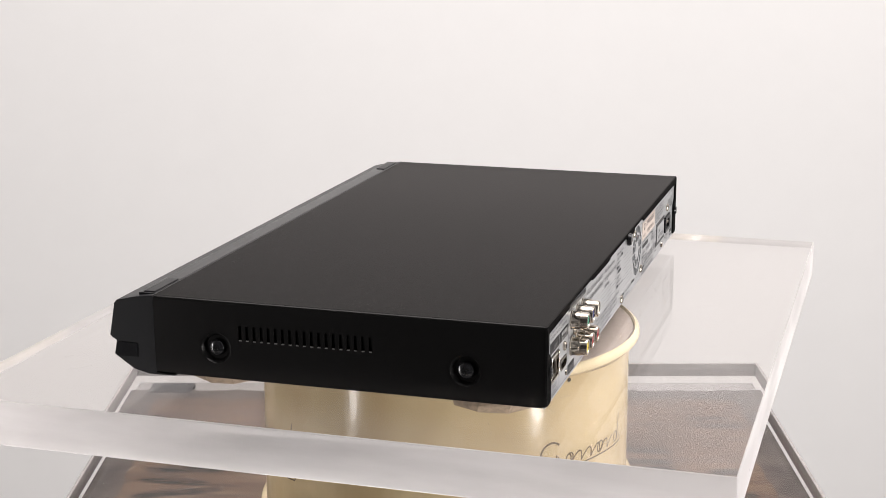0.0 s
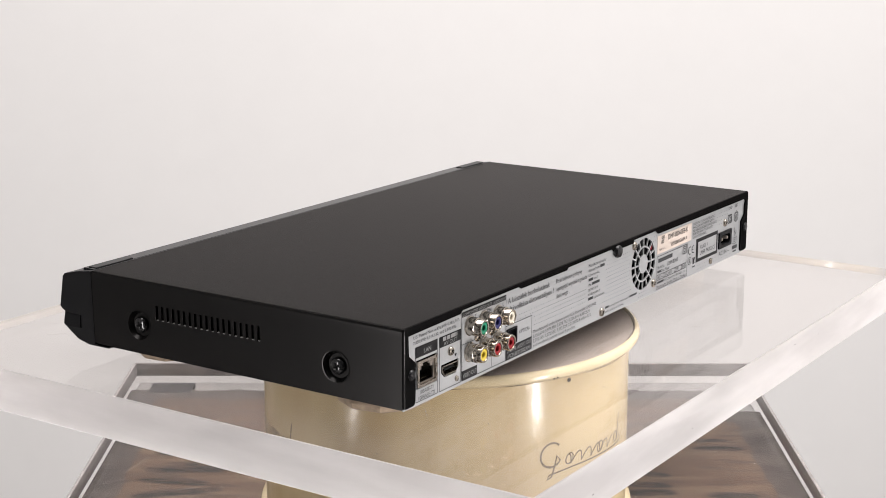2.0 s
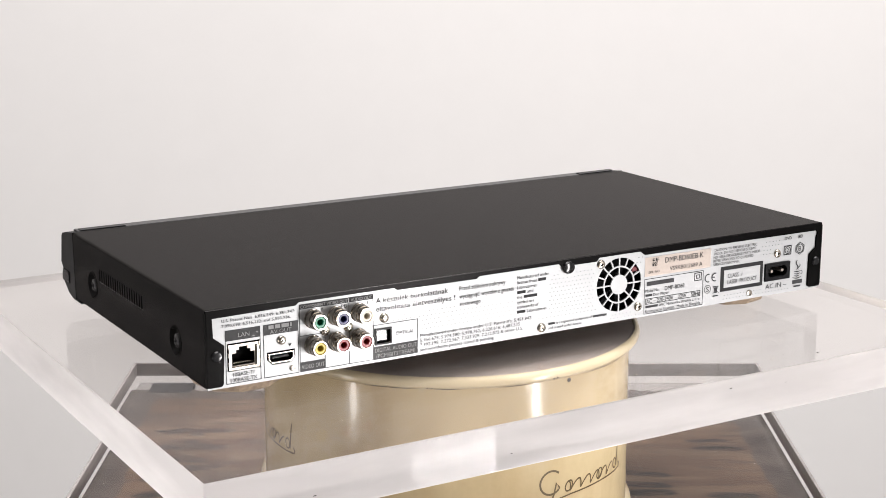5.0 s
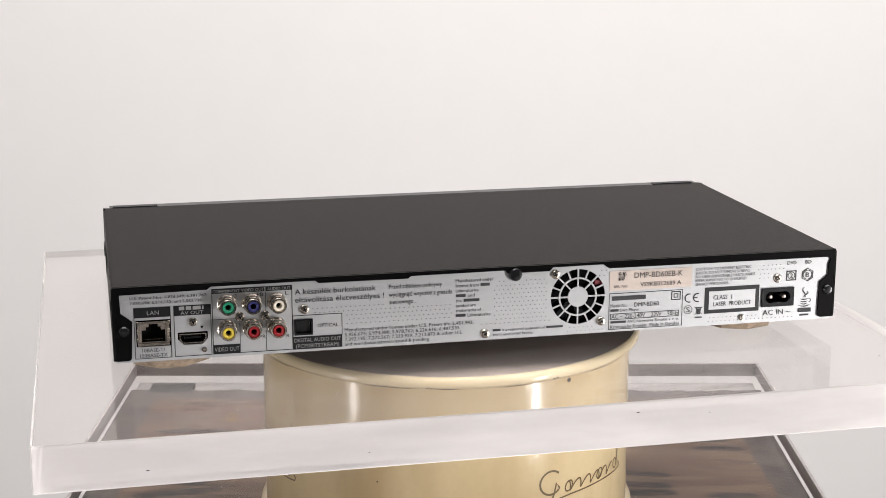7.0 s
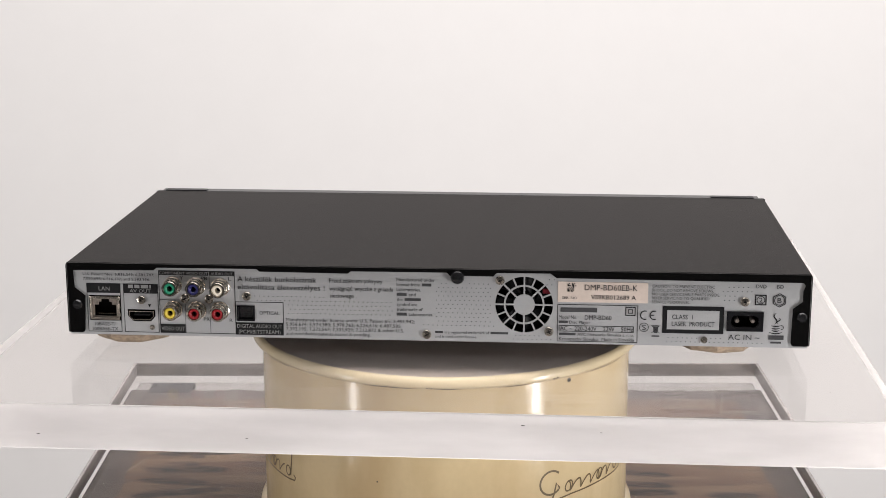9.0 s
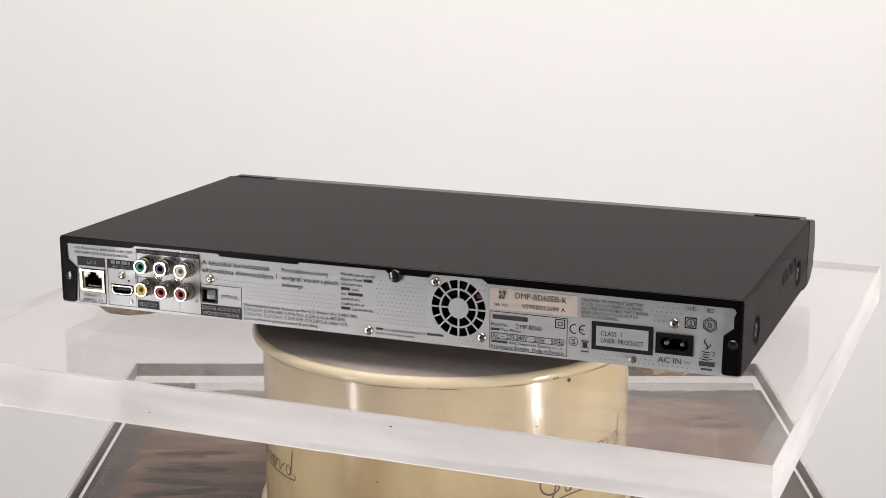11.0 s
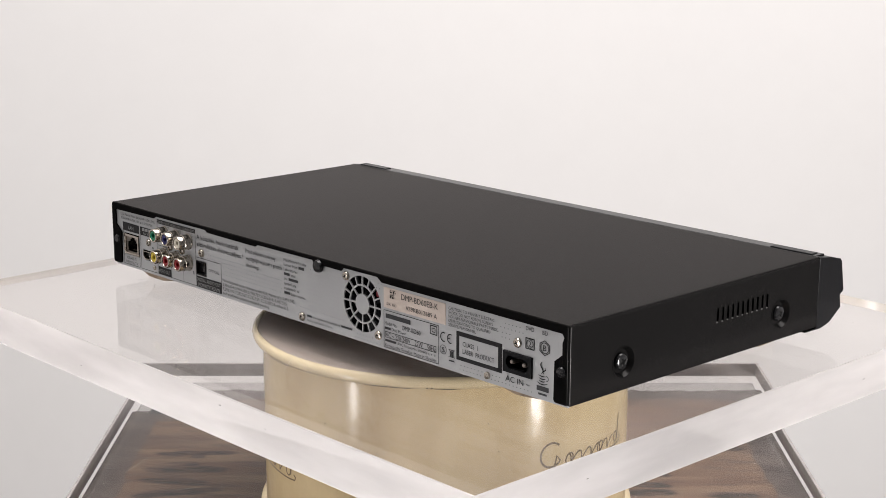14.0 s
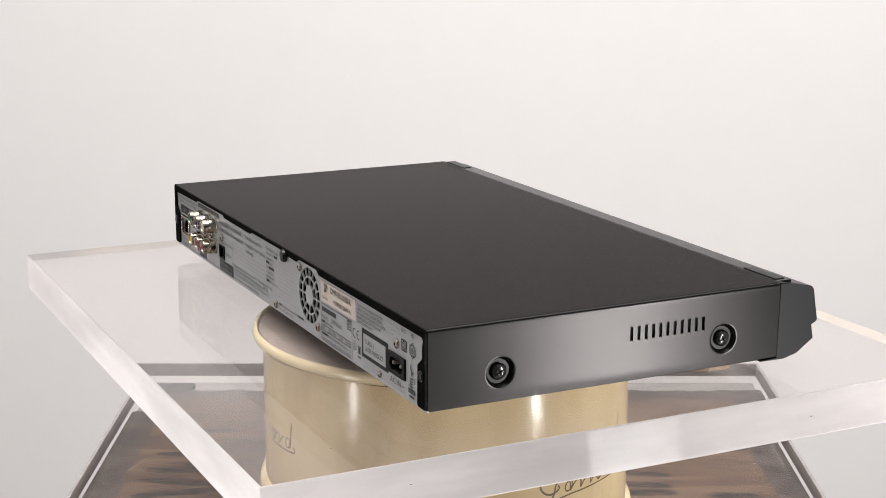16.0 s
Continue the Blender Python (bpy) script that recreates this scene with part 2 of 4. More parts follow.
FLOOR_Z = -1.0
slab_wall("floor", -2.6, 2.6, -3.2, 1.9, FLOOR_Z - 0.1, FLOOR_Z, FLOORING)
tagged(slab_wall("wall_north", -2.6, 2.6, 1.9, 2.0, FLOOR_Z, 2.2, BACKDROP), "smooth white studio backdrop wall behind the turntable")
slab_wall("wall_south", -2.6, 2.6, -3.3, -3.2, FLOOR_Z, 2.2, STUDIO)
slab_wall("wall_west", -2.7, -2.6, -3.2, 1.9, FLOOR_Z, 2.2, SIDEWALL)
slab_wall("wall_east", 2.6, 2.7, -3.2, 1.9, FLOOR_Z, 2.2, SIDEWALL)
slab_wall("ceiling", -2.6, 2.6, -3.2, 1.9, 2.2, 2.3, BACKDROP)

# ---------------------------------------------------------------- plinth, board and cover sheet
BASE_Z = -0.156
HALF = 0.2625
FAR = 0.2800
SHEET = 0.006
BOARD = 0.004
RIM = 0.005
DECK = BASE_Z - RIM


def board_material():
    m = material("weathered_brown_board", (0.2, 0.13, 0.09), 0.6)
    nt = m.node_tree
    b = nt.nodes["Principled BSDF"]
    tc = nt.nodes.new("ShaderNodeTexCoord")
    N = nt.nodes.new
    L = nt.links.new

    def math_node(op, a, c=None):
        n = N("ShaderNodeMath")
        n.operation = op
        for i, s in enumerate((a, c)):
            if s is None:
                continue
            if isinstance(s, (int, float)):
                n.inputs[i].default_value = s
            else:
                L(s, n.inputs[i])
        return n.outputs[0]

    def stretched(sx, sy, detail=5.0, scale=1.0):
        mp = N("ShaderNodeMapping")
        mp.inputs["Scale"].default_value = (sx, sy, 1)
        L(tc.outputs["Object"], mp.inputs["Vector"])
        n = N("ShaderNodeTexNoise")
        n.inputs["Scale"].default_value, n.inputs["Detail"].default_value = scale, detail
        L(mp.outputs[0], n.inputs["Vector"])
        return n.outputs["Fac"]

    def ramp(sock, lo, hi):
        r = N("ShaderNodeMapRange")
        r.interpolation_type = "SMOOTHSTEP"
        r.inputs["From Min"].default_value, r.inputs["From Max"].default_value = lo, hi
        L(sock, r.inputs["Value"])
        return r.outputs["Result"]

    def mix(fac, a, c):
        n = N("ShaderNodeMix")
        n.data_type = "RGBA"
        L(fac, n.inputs["Factor"])
        for i, s in ((6, a), (7, c)):
            if isinstance(s, tuple):
                n.inputs[i].default_value = (*s, 1)
            else:
                L(s, n.inputs[i])
        return n.outputs[2]

    xyz = N("ShaderNodeSeparateXYZ")
    L(tc.outputs["Object"], xyz.inputs[0])
    wob = math_node("MULTIPLY", math_node("SUBTRACT", stretched(40, 40), 0.5), 0.012)
    ax = math_node("ADD", math_node("ABSOLUTE", xyz.outputs[0]), wob)
    border = ramp(ax, 0.2325, 0.2355)
    far = ramp(math_node("ADD", xyz.outputs[1], wob), 0.214, 0.220)
    border = math_node("MAXIMUM", border, far)
    wood = mix(ramp(stretched(9, 60, 3.0), 0.35, 0.7), (0.080, 0.047, 0.030), (0.150, 0.100, 0.069))
    wood = mix(ramp(stretched(5, 14, 3.0), 0.45, 0.75), wood, (0.064, 0.046, 0.038))
    wood = mix(math_node("MULTIPLY", ramp(stretched(26, 110, 3.0), 0.52, 0.66), 0.6), wood, (0.040, 0.029, 0.024))
    grey = mix(ramp(stretched(30, 50, 3.0), 0.35, 0.7), (0.040, 0.031, 0.028), (0.080, 0.064, 0.057))
    grey = mix(math_node("MULTIPLY", ramp(stretched(90, 130, 2.0), 0.55, 0.7), 0.5), grey, (0.110, 0.092, 0.082))
    col = mix(border, wood, grey)
    smear = ramp(stretched(60, 200, 2.0), 0.34, 0.60)
    ink = None
    for cx, cy, rx, ry, lean in SMEARS:
        dx = math_node("DIVIDE", math_node("SUBTRACT", xyz.outputs[0], cx), rx)
        tilt = math_node("MULTIPLY", math_node("SUBTRACT", xyz.outputs[0], cx), lean)
        dy = math_node("DIVIDE", math_node("SUBTRACT", math_node("SUBTRACT", math_node("ADD", xyz.outputs[1], math_node("MULTIPLY", wob, 0.7)), cy), tilt), ry)
        d = math_node("POWER", math_node("ADD", math_node("POWER", dx, 4.0), math_node("MULTIPLY", dy, dy)), 0.5)
        s = math_node("SUBTRACT", 1.0, ramp(d, 0.6, 1.05))
        ink = s if ink is None else math_node("MAXIMUM", ink, s)
    col = mix(math_node("MULTIPLY", ink, math_node("ADD", math_node("MULTIPLY", smear, 0.5), 0.5)), col, (0.010, 0.010, 0.011))
    b.inputs["Coat Weight"].default_value, b.inputs["Coat Roughness"].default_value, b.inputs["Coat IOR"].default_value = 0.8, 0.10, 1.36
    L(col, b.inputs["Base Color"])
    return m


SMEARS = [(-0.190, 0.1435, 0.034, 0.0060, 0.0), (-0.188, 0.1350, 0.006, 0.0050, 0.0), (-0.192, 0.1095, 0.034, 0.0080, 0.0), (-0.190, 0.1180, 0.006, 0.0045, 0.0),
          (-0.198, 0.0850, 0.029, 0.0070, -0.13), (-0.192, 0.0640, 0.034, 0.0078, 0.17), (0.203, 0.1720, 0.019, 0.0045, -0.05), (0.208, 0.1550, 0.022, 0.0055, -0.06),
          (0.147, 0.1010, 0.020, 0.0065, -0.22), (0.145, 0.0790, 0.020, 0.0065, -0.10), (0.146, 0.0640, 0.020, 0.0065, 0.05), (0.204, 0.0585, 0.020, 0.0065, -0.05)]

plinth = thing("plinth", "white painted square plinth standing on the studio floor", "plinth")
part("body", boxed(-0.258, 0.258, -0.258, FAR - 0.0045, FLOOR_Z + 0.06, DECK - SHEET - BOARD, 0.003), WHITE_PAINT, plinth)
part("foot", boxed(-0.235, 0.235, -0.235, 0.235, FLOOR_Z, FLOOR_Z + 0.06, 0.002), WHITE_PAINT, plinth)


def rough_board():
    bm = bmesh.new()
    n = 150
    rng = random.Random(5)
    x0, x1, y0, y1 = -HALF + 0.0048, HALF - 0.0048, -HALF + 0.0048, FAR - 0.040
    loop = [(x0, y0), (x1, y0)]
    for i in range(n + 1):
        loop.append((x1 + (x0 - x1) * i / n, y1 + rng.uniform(-0.0025, 0.0025)))
    plate(bm, loop, [], lambda u, v, d: (u, v, DECK - SHEET - d), BOARD - 0.0004)
    return bm


board = tagged(part("display_board", rough_board(), board_material()), "weathered brown wooden board with grey border and charcoal smears", "board")
part("dark_tape", boxed(-0.243, -0.208, FAR - 0.046, FAR - 0.022, DECK - SHEET - BOARD + 0.0006, DECK - SHEET + 0.0002, 0.0004), INK_GREY, board, "dark grey strip of tape")
sheet = tagged(part("cover_sheet", boxed(-HALF + 0.0026, HALF - 0.0026, -HALF + 0.0026, FAR - 0.0026, DECK - SHEET + 0.0004, DECK, 0.0004), THIN),
               "scratched clear acrylic tray with dull rim on the brown board", "acrylic tray")
sheet.visible_shadow = False
sheet.data.materials.append(CLEAR_BODY)
for poly in sheet.data.polygons:
    if poly.normal.z < 0.5:
        poly.material_index = 1
for x0, x1, y0, y1 in ((-HALF, HALF, FAR - 0.0025, FAR), (-HALF, HALF, -HALF, -HALF + 0.0025), (-HALF, -HALF + 0.0025, -HALF + 0.0026, FAR - 0.0026), (HALF - 0.0025, HALF, -HALF + 0.0026, FAR - 0.0026)):
    part("rim", boxed(x0, x1, y0, y1, DECK - SHEET, BASE_Z, 0.0006), DULL_EDGE, sheet, "dull grey acrylic rim")

DUST = material("pale_dust", (0.75, 0.73, 0.72), 0.9, grain=0.1, grain_scale=900)
SCUFF = material("dull_scuff", (0.34, 0.32, 0.31), 0.8, grain=0.2, grain_scale=900)
rng = random.Random(11)
bm = bmesh.new()
for i in range(60):
    x, y = rng.uniform(-0.25, 0.25), rng.uniform(-0.1, 0.25)
    r, a0 = rng.uniform(0.0002, 0.0006), rng.uniform(0, 6)
    bm.faces.new([bm.verts.new((x + r * rng.uniform(0.6, 1.3) * math.cos(a0 + k * 1.2566), y + r * rng.uniform(0.6, 1.6) * math.sin(a0 + k * 1.2566), DECK + 0.0003)) for k in range(5)])
tagged(part("dust_specks", bm, DUST, sheet), kind="stuff")
for i in range(16):
    bm = bmesh.new()
    x, y, a = rng.uniform(-0.24, 0.24), rng.uniform(0.0, 0.22), rng.uniform(-0.7, 0.7) + (0.9 if i % 3 else 2.2)
    bend, n, length = rng.uniform(-0.25, 0.25), 8, rng.uniform(0.015, 0.05)
    row = []
    for k in range(n + 1):
        w = 0.00011 * math.sin(math.pi * (k + 0.3) / (n + 0.6))
        row.append([bm.verts.new((x - w * math.sin(a), y + w * math.cos(a), DECK + 0.0003)), bm.verts.new((x + w * math.sin(a), y - w * math.cos(a), DECK + 0.0003))])
        x, y, a = x + math.cos(a) * length / n, y + math.sin(a) * length / n, a + bend / n
    for p, q in zip(row, row[1:]):
        bm.faces.new((p[0], p[1], q[1], q[0]))
    part("scratch", bm, SCUFF, sheet)

# ---------------------------------------------------------------- drum with its motor hub
drum = thing("turntable_drum", "cream enamelled tin drum with bronze script, standing on the acrylic sheet", "drum")
TOP = -0.0395
bm = bmesh.new()
lathe(bm, [(0, DECK + 0.0003), (0.1225, DECK + 0.0003), (0.1235, DECK + 0.002), (0.1235, BASE_Z + 0.0145), (0.1225, BASE_Z + 0.0175), (0.1195, BASE_Z + 0.020),
           (0.1195, TOP - 0.0125), (0.1195, TOP - 0.008)], n=128)
part("body", bm, CREAM, drum, smooth=True)
bm = bmesh.new()
lathe(bm, [(0.1190, TOP - 0.0078), (0.1215, TOP - 0.0078), (0.1240, TOP - 0.0070), (0.1256, TOP - 0.0054), (0.1260, TOP - 0.0036), (0.1254, TOP - 0.0016), (0.1242, TOP - 0.0004),
           (0.1230, TOP), (0.1222, TOP - 0.0012), (0.1222, TOP - 0.004), (0, TOP - 0.004)], n=128)
part("lid", bm, LID_CREAM, drum, smooth=True)
bm = bmesh.new()
lathe(bm, [(0, TOP - 0.0035), (0.1215, TOP - 0.0035), (0.122, TOP - 0.003), (0.1215, TOP - 0.001), (0, TOP - 0.001)], n=96)
part("mat", bm, DISC, drum, "worn dark grey rubber mat", smooth=True)
bm = bmesh.new()
lathe(bm, [(0, TOP - 0.001), (0.010, TOP - 0.001), (0.010, TOP + 0.002), (0.012, TOP + 0.003), (0.012, -0.0353), (0, -0.0353)], n=48)
part("hub", bm, DARK_METAL_CAVITY_SHADE, drum, "dark turntable hub", smooth=True)



def script_stroke(start, span, z0, r=0.1197):
    """A flowing script-like emblem and its underline, bent round the drum; start and span in degrees to the right of the front."""
    pts = []
    for i in range(25):
        a = math.pi * (0.25 + 1.55 * i / 24)
        pts.append((0.10 + 0.10 * math.cos(a), 0.002 + 0.0085 * math.sin(a)))
    pts += [(0.15, 0.001), (0.13, -0.006), (0.10, -0.0135), (0.06, -0.0150), (0.08, -0.0118)]
    humps = []
    for i in range(181):
        a = 2 * math.pi * i / 36
        humps.append((0.25 + 0.58 * i / 180 + 0.012 * math.sin(a) + 0.018 * math.cos(a), -0.0036 + 0.0034 * math.cos(a)))
    ovals = [[(c + 0.036 * math.cos(2 * math.pi * k / 20) + 0.010 * math.sin(2 * math.pi * k / 20), -0.0034 + 0.0037 * math.sin(2 * math.pi * k / 20)) for k in range(21)] for c in (0.275, 0.645)]
    tail = [(0.905 + 0.032 * math.cos(2 * math.pi * k / 16), -0.0032 + 0.0036 * math.sin(2 * math.pi * k / 16)) for k in range(17)]
    tail += [(0.942 + 0.030 * k / 9, -0.003 + 0.0155 * k / 9) for k in range(10)] + [(0.968 - 0.026 * k / 9, 0.0125 - 0.0185 * k / 9) for k in range(1, 10)]
    under = [(0.08, -0.0118), (0.3, -0.0098), (0.6, -0.0092), (0.9, -0.0092), (1.0, -0.0085), (1.01, -0.0060), (0.985, -0.0045)]
    pts, humps, tail, under, *ovals = ([(u, 0.88 * v - 0.0004) for u, v in p] for p in (pts, humps, tail, under, *ovals))
    made = []
    for path, w in ((pts, 0.00065), (humps, 0.0005), (tail, 0.0005), (under, 0.00048), *((o, 0.0005) for o in ovals)):
        bm = bmesh.new()
        if len(path) < 10:
            fine = []
            for (x0, y0), (x1, y1) in zip(path, path[1:]):
                fine += [(x0 + (x1 - x0) * k / 8, y0 + (y1 - y0) * k / 8) for k in range(8)]
            path = fine + [path[-1]]
        arc_len = radians(span) * r
        flat = [Vector((u * arc_len, v)) for u, v in path]
        rows = []
        for i, p in enumerate(flat):
            d = (flat[min(i + 1, len(flat) - 1)] - flat[max(i - 1, 0)]).normalized()
            n = Vector((-d.y, d.x)) * w
            row = []
            for q in (p + n, p - n):
                a = radians(start) + q.x / r
                row.append(bm.verts.new((r * math.sin(a), -r * math.cos(a), z0 + q.y)))
            rows.append(row)
        for a, c in zip(rows, rows[1:]):
            bm.faces.new((a[0], a[1], c[1], c[0]))
        made.append(part("script_emblem", bm, GOLD_INK, drum, "bronze printed script emblem" if path is pts else ""))
    return made


for a0, a1, w in ((-62, -47, 0.0003), (-24, -8, 0.00035), (-3, 4, 0.0003), (14, 24, 0.0003), (41, 58, 0.00035)):
    bm = bmesh.new()
    n = 24
    rng = random.Random(int(a0 + 90))
    row = []
    for k in range(n + 1):
        a = radians(a0 + (a1 - a0) * k / n)
        h = w * rng.uniform(0.4, 1.0) * math.sin(math.pi * (k + 0.5) / (n + 1))
        row.append([bm.verts.new((0.1258 * math.sin(a), -0.1258 * math.cos(a), TOP - 0.0064 + q)) for q in (-h, h)])
    for p, q in zip(row, row[1:]):
        bm.faces.new((p[0], q[0], q[1], p[1]))
    part("grime_line", bm, GRIME, drum, "thin dark line of grime under the lid's roll")
rng = random.Random(8)
for i in range(26):
    bm = bmesh.new()
    rad, az, a = rng.uniform(0.05, 0.117), radians(rng.uniform(-85, 85)), rng.uniform(0, math.pi)
    x, y, half, w = rad * math.sin(az), -rad * math.cos(az), rng.choice((0.0008, 0.0012, 0.0018, 0.005)), rng.uniform(0.00012, 0.0003)
    d, n = Vector((math.cos(a), math.sin(a))) * half, Vector((-math.sin(a), math.cos(a))) * w
    bm.faces.new([bm.verts.new((x + q.x, y + q.y, TOP - 0.0007)) for q in (d, n, -d, -n)])
    part("scratch", bm, DUST, drum, "pale scratch in the rubber mat" if i == 0 else "")
for az, z, r, s in ((38, TOP - 0.0108, 0.1193, 0.0016), (31.5, TOP - 0.0052, 0.1255, 0.0008), (30.5, TOP - 0.0055, 0.1255, 0.0007), (-5.0, TOP - 0.0060, 0.1252, 0.0006), (-3.8, TOP - 0.0060, 0.1252, 0.0007), (12, TOP - 0.03, 0.1193, 0.0005), (-20, TOP - 0.05, 0.1193, 0.0005)):
    bm = bmesh.new()
    lathe(bm, [(s, 0.0), (s * 0.8, 0.0005), (0, 0.0006)], pose(r * math.sin(radians(az)), -r * math.cos(radians(az)), z, 90, 0, az), 9)
    part("paint_chip", bm, GRIME, drum, "dark chip in the enamel")
for heading in (-89.6, 28.2, 150.0):
    script_stroke(heading, 38, -0.0958)

# ---------------------------------------------------------------- turning acrylic slab
slab = tagged(part("turntable_slab", boxed(-0.258, 0.252, -0.2175, 0.2085, -0.0351, -0.0098, 0.0007, 2), ACRYLIC),
              "thick clear acrylic slab turning on the cream drum", "acrylic slab")
slab.data.materials.append(TRAPPED_LIGHT_EDGE)
for poly in slab.data.polygons:
    if abs(poly.normal.z) < 0.95:
        poly.material_index = 1
slab.visible_shadow = False
SPECK = material("dark_speck", (0.05, 0.045, 0.04), 0.8, grain=0.2, grain_scale=900)
rng = random.Random(21)
bm = bmesh.new()
for i in range(18):
    x, y, r = rng.uniform(-0.25, 0.245), rng.uniform(-0.21, 0.2), rng.uniform(0.0003, 0.0007)
    bm.faces.new([bm.verts.new((x + r * rng.uniform(0.5, 1.5) * math.cos(k * 1.2566), y + r * rng.uniform(0.5, 1.5) * math.sin(k * 1.2566), -0.0096)) for k in range(5)])
for i in range(4):
    u, z, r = rng.uniform(-0.24, 0.24), rng.uniform(-0.033, -0.012), rng.uniform(0.0003, 0.0006)
    bm.faces.new([bm.verts.new((u + 2 * r * math.cos(k * 1.2566), -0.2177, z + 0.5 * r * math.sin(k * 1.2566))) for k in range(5)])
    u, z = rng.uniform(-0.2, 0.2), rng.uniform(-0.033, -0.012)
    bm.faces.new([bm.verts.new((0.2522, u + 2 * r * math.cos(k * 1.2566), z + 0.5 * r * math.sin(k * 1.2566))) for k in range(5)])
tagged(part("specks", bm, SPECK, slab), kind="stuff")

for i in range(16):
    bm = bmesh.new()
    x, y, a = rng.uniform(-0.22, 0.22), rng.uniform(-0.19, -0.10) if i % 2 else rng.uniform(-0.19, 0.19), rng.uniform(-0.5, 0.5) + (0.6 if i % 3 else 2.4)
    length, bend, n = rng.uniform(0.006, 0.022), rng.uniform(-0.6, 0.6), 6
    row = []
    for k in range(n + 1):
        w = 0.00011 * math.sin(math.pi * (k + 0.3) / (n + 0.6))
        row.append([bm.verts.new((x - q * math.sin(a), y + q * math.cos(a), -0.0095)) for q in (w, -w)])
        x, y, a = x + math.cos(a) * length / n, y + math.sin(a) * length / n, a + bend / n
    for p, q in zip(row, row[1:]):
        bm.faces.new((p[0], p[1], q[1], q[0]))
    part("scratch", bm, SCUFF, slab, "fine pale scratch in the acrylic" if i == 0 else "")

# ---------------------------------------------------------------- disc player
XL, XR, YB, YF, H = -0.2146, 0.2158, -0.116, 0.1005, 0.0424
player = thing("disc_player", "black disc player with silver rear connector panel, on cork feet", "disc player")


def cover_top():
    bm = bmesh.new()
    r, t = 0.0018, 0.001
    prof = [(XL, H - 0.004)]
    for i in range(6):
        a = math.pi - i * math.pi / 10
        prof.append((XL + r + r * math.cos(a), H - r + r * math.sin(a)))
    for i in range(6):
        a = math.pi / 2 - i * math.pi / 10
        prof.append((XR - r + r * math.cos(a), H - r + r * math.sin(a)))
    prof += [(XR, H - 0.004), (XR - t, H - 0.004), (XR - t, H - t), (XL + t, H - t), (XL + t, H - 0.004)]
    rows = [[bm.verts.new((x, y, z)) for x, z in prof] for y in (YB, YF)]
    n = len(prof)
    for i in range(n):
        j = (i + 1) % n
        bm.faces.new((rows[0][i], rows[0][j], rows[1][j], rows[1][i]))
    bm.faces.new(rows[0])
    bm.faces.new(rows[1])
    return bm


cover = part("top_cover", cover_top(), STEEL_BLACK, player, "satin black painted steel cover", smooth=True)
SIDE_SCREWS = {-1: ((0.0645, 0.0160), (-0.0740, 0.0157)), 1: ((0.0634, 0.0150), (-0.0748, 0.0150))}
SLOTS = {-1: (0.0505, -0.0227, 19), 1: (0.0497, 0.0040, 11)}


def screw(parent, m, r=0.0032, mat=CHROME, h=0.0016):
    """Pan head with dark bars for the shade of its cross recess, its axis along m's z."""
    bm = bmesh.new()
    lathe(bm, [(r, 0), (r, h * 0.45), (r * 0.85, h * 0.8), (r * 0.5, h), (r * 0.3, h), (0, h * 0.99)], m, 20)
    s = part("screw", bm, mat, parent, smooth=True)
    bm = bmesh.new()
    for a in (0.4, 0.4 + math.pi / 2):
        box(bm, -r * 0.42, r * 0.42, -r * 0.10, r * 0.10, h * 0.9, h * 1.04)
        bmesh.ops.rotate(bm, verts=bm.verts[-8:], cent=(0, 0, 0), matrix=Matrix.Rotation(a, 3, "Z"))
    bm.transform(m)
    part("cross_recess_shade", bm, DARK_METAL_CAVITY_SHADE, s)
    return s


for sgn, x in ((-1, XL), (1, XR)):
    y0, y1, n = SLOTS[sgn]
    holes = []
    w = 0.0019
    for i in range(n):
        yc = y0 + (y1 - y0) * i / (n - 1)
        holes.append(rect(yc - w / 2, yc + w / 2, 0.0208, 0.0292))
    for yc, zc in SIDE_SCREWS[sgn]:
        holes.append(circle(yc, zc, 0.0088, 32))
    bm = bmesh.new()
    plate(bm, rect(YB, YF, 0.0, H - 0.004), holes, lambda u, v, d, x=x, s=sgn: (x - s * d, u, v), 0.001)
    side = part("side_panel", bm, STEEL_BLACK, player, "black steel side with vent slots")
    # added pale strips that paint a glint along each slot's foot
    bm = bmesh.new()
    for i in range(n):
        yc = y0 + (y1 - y0) * i / (n - 1)
        box(bm, *sorted((x - sgn * 0.0002, x - sgn * 0.0016)), yc - w / 2 + 0.0001, yc + w / 2 - 0.0001, 0.0207, 0.0213)
    part("slot_glint_strip", bm, SLOT_GLINT, side, "pale grey strips for the glint at the foot of the slots")
    for yc, zc in SIDE_SCREWS[sgn]:
        m = Matrix.Translation((x, yc, zc)) @ Matrix.Rotation(sgn * math.pi / 2, 4, "Y")
        bm = bmesh.new()
        lathe(bm, [(0.0090, 0.00025), (0.0084, 0.0002), (0.0066, -0.0026), (0, -0.0026)], m, 32)
        part("screw_recess", bm, STEEL_BLACK, side, smooth=True)
        screw(side, m @ Matrix.Translation((0, 0, -0.0026)), 0.0046, GLOSS_BLACK, 0.0026)

# inner block behind the slots, its near-black colour standing in for the shade inside
part("shaded_interior", boxed(XL + 0.004, XR - 0.004, YB + 0.012, YF - 0.004, 0.0012, H - 0.005), DARK_METAL_CAVITY_SHADE, player)
part("bottom_plate", boxed(XL + 0.0016, XR - 0.0016, YB + 0.002, YF, -0.0012, 0.0002, 0.0003), STEEL_BLACK, player)


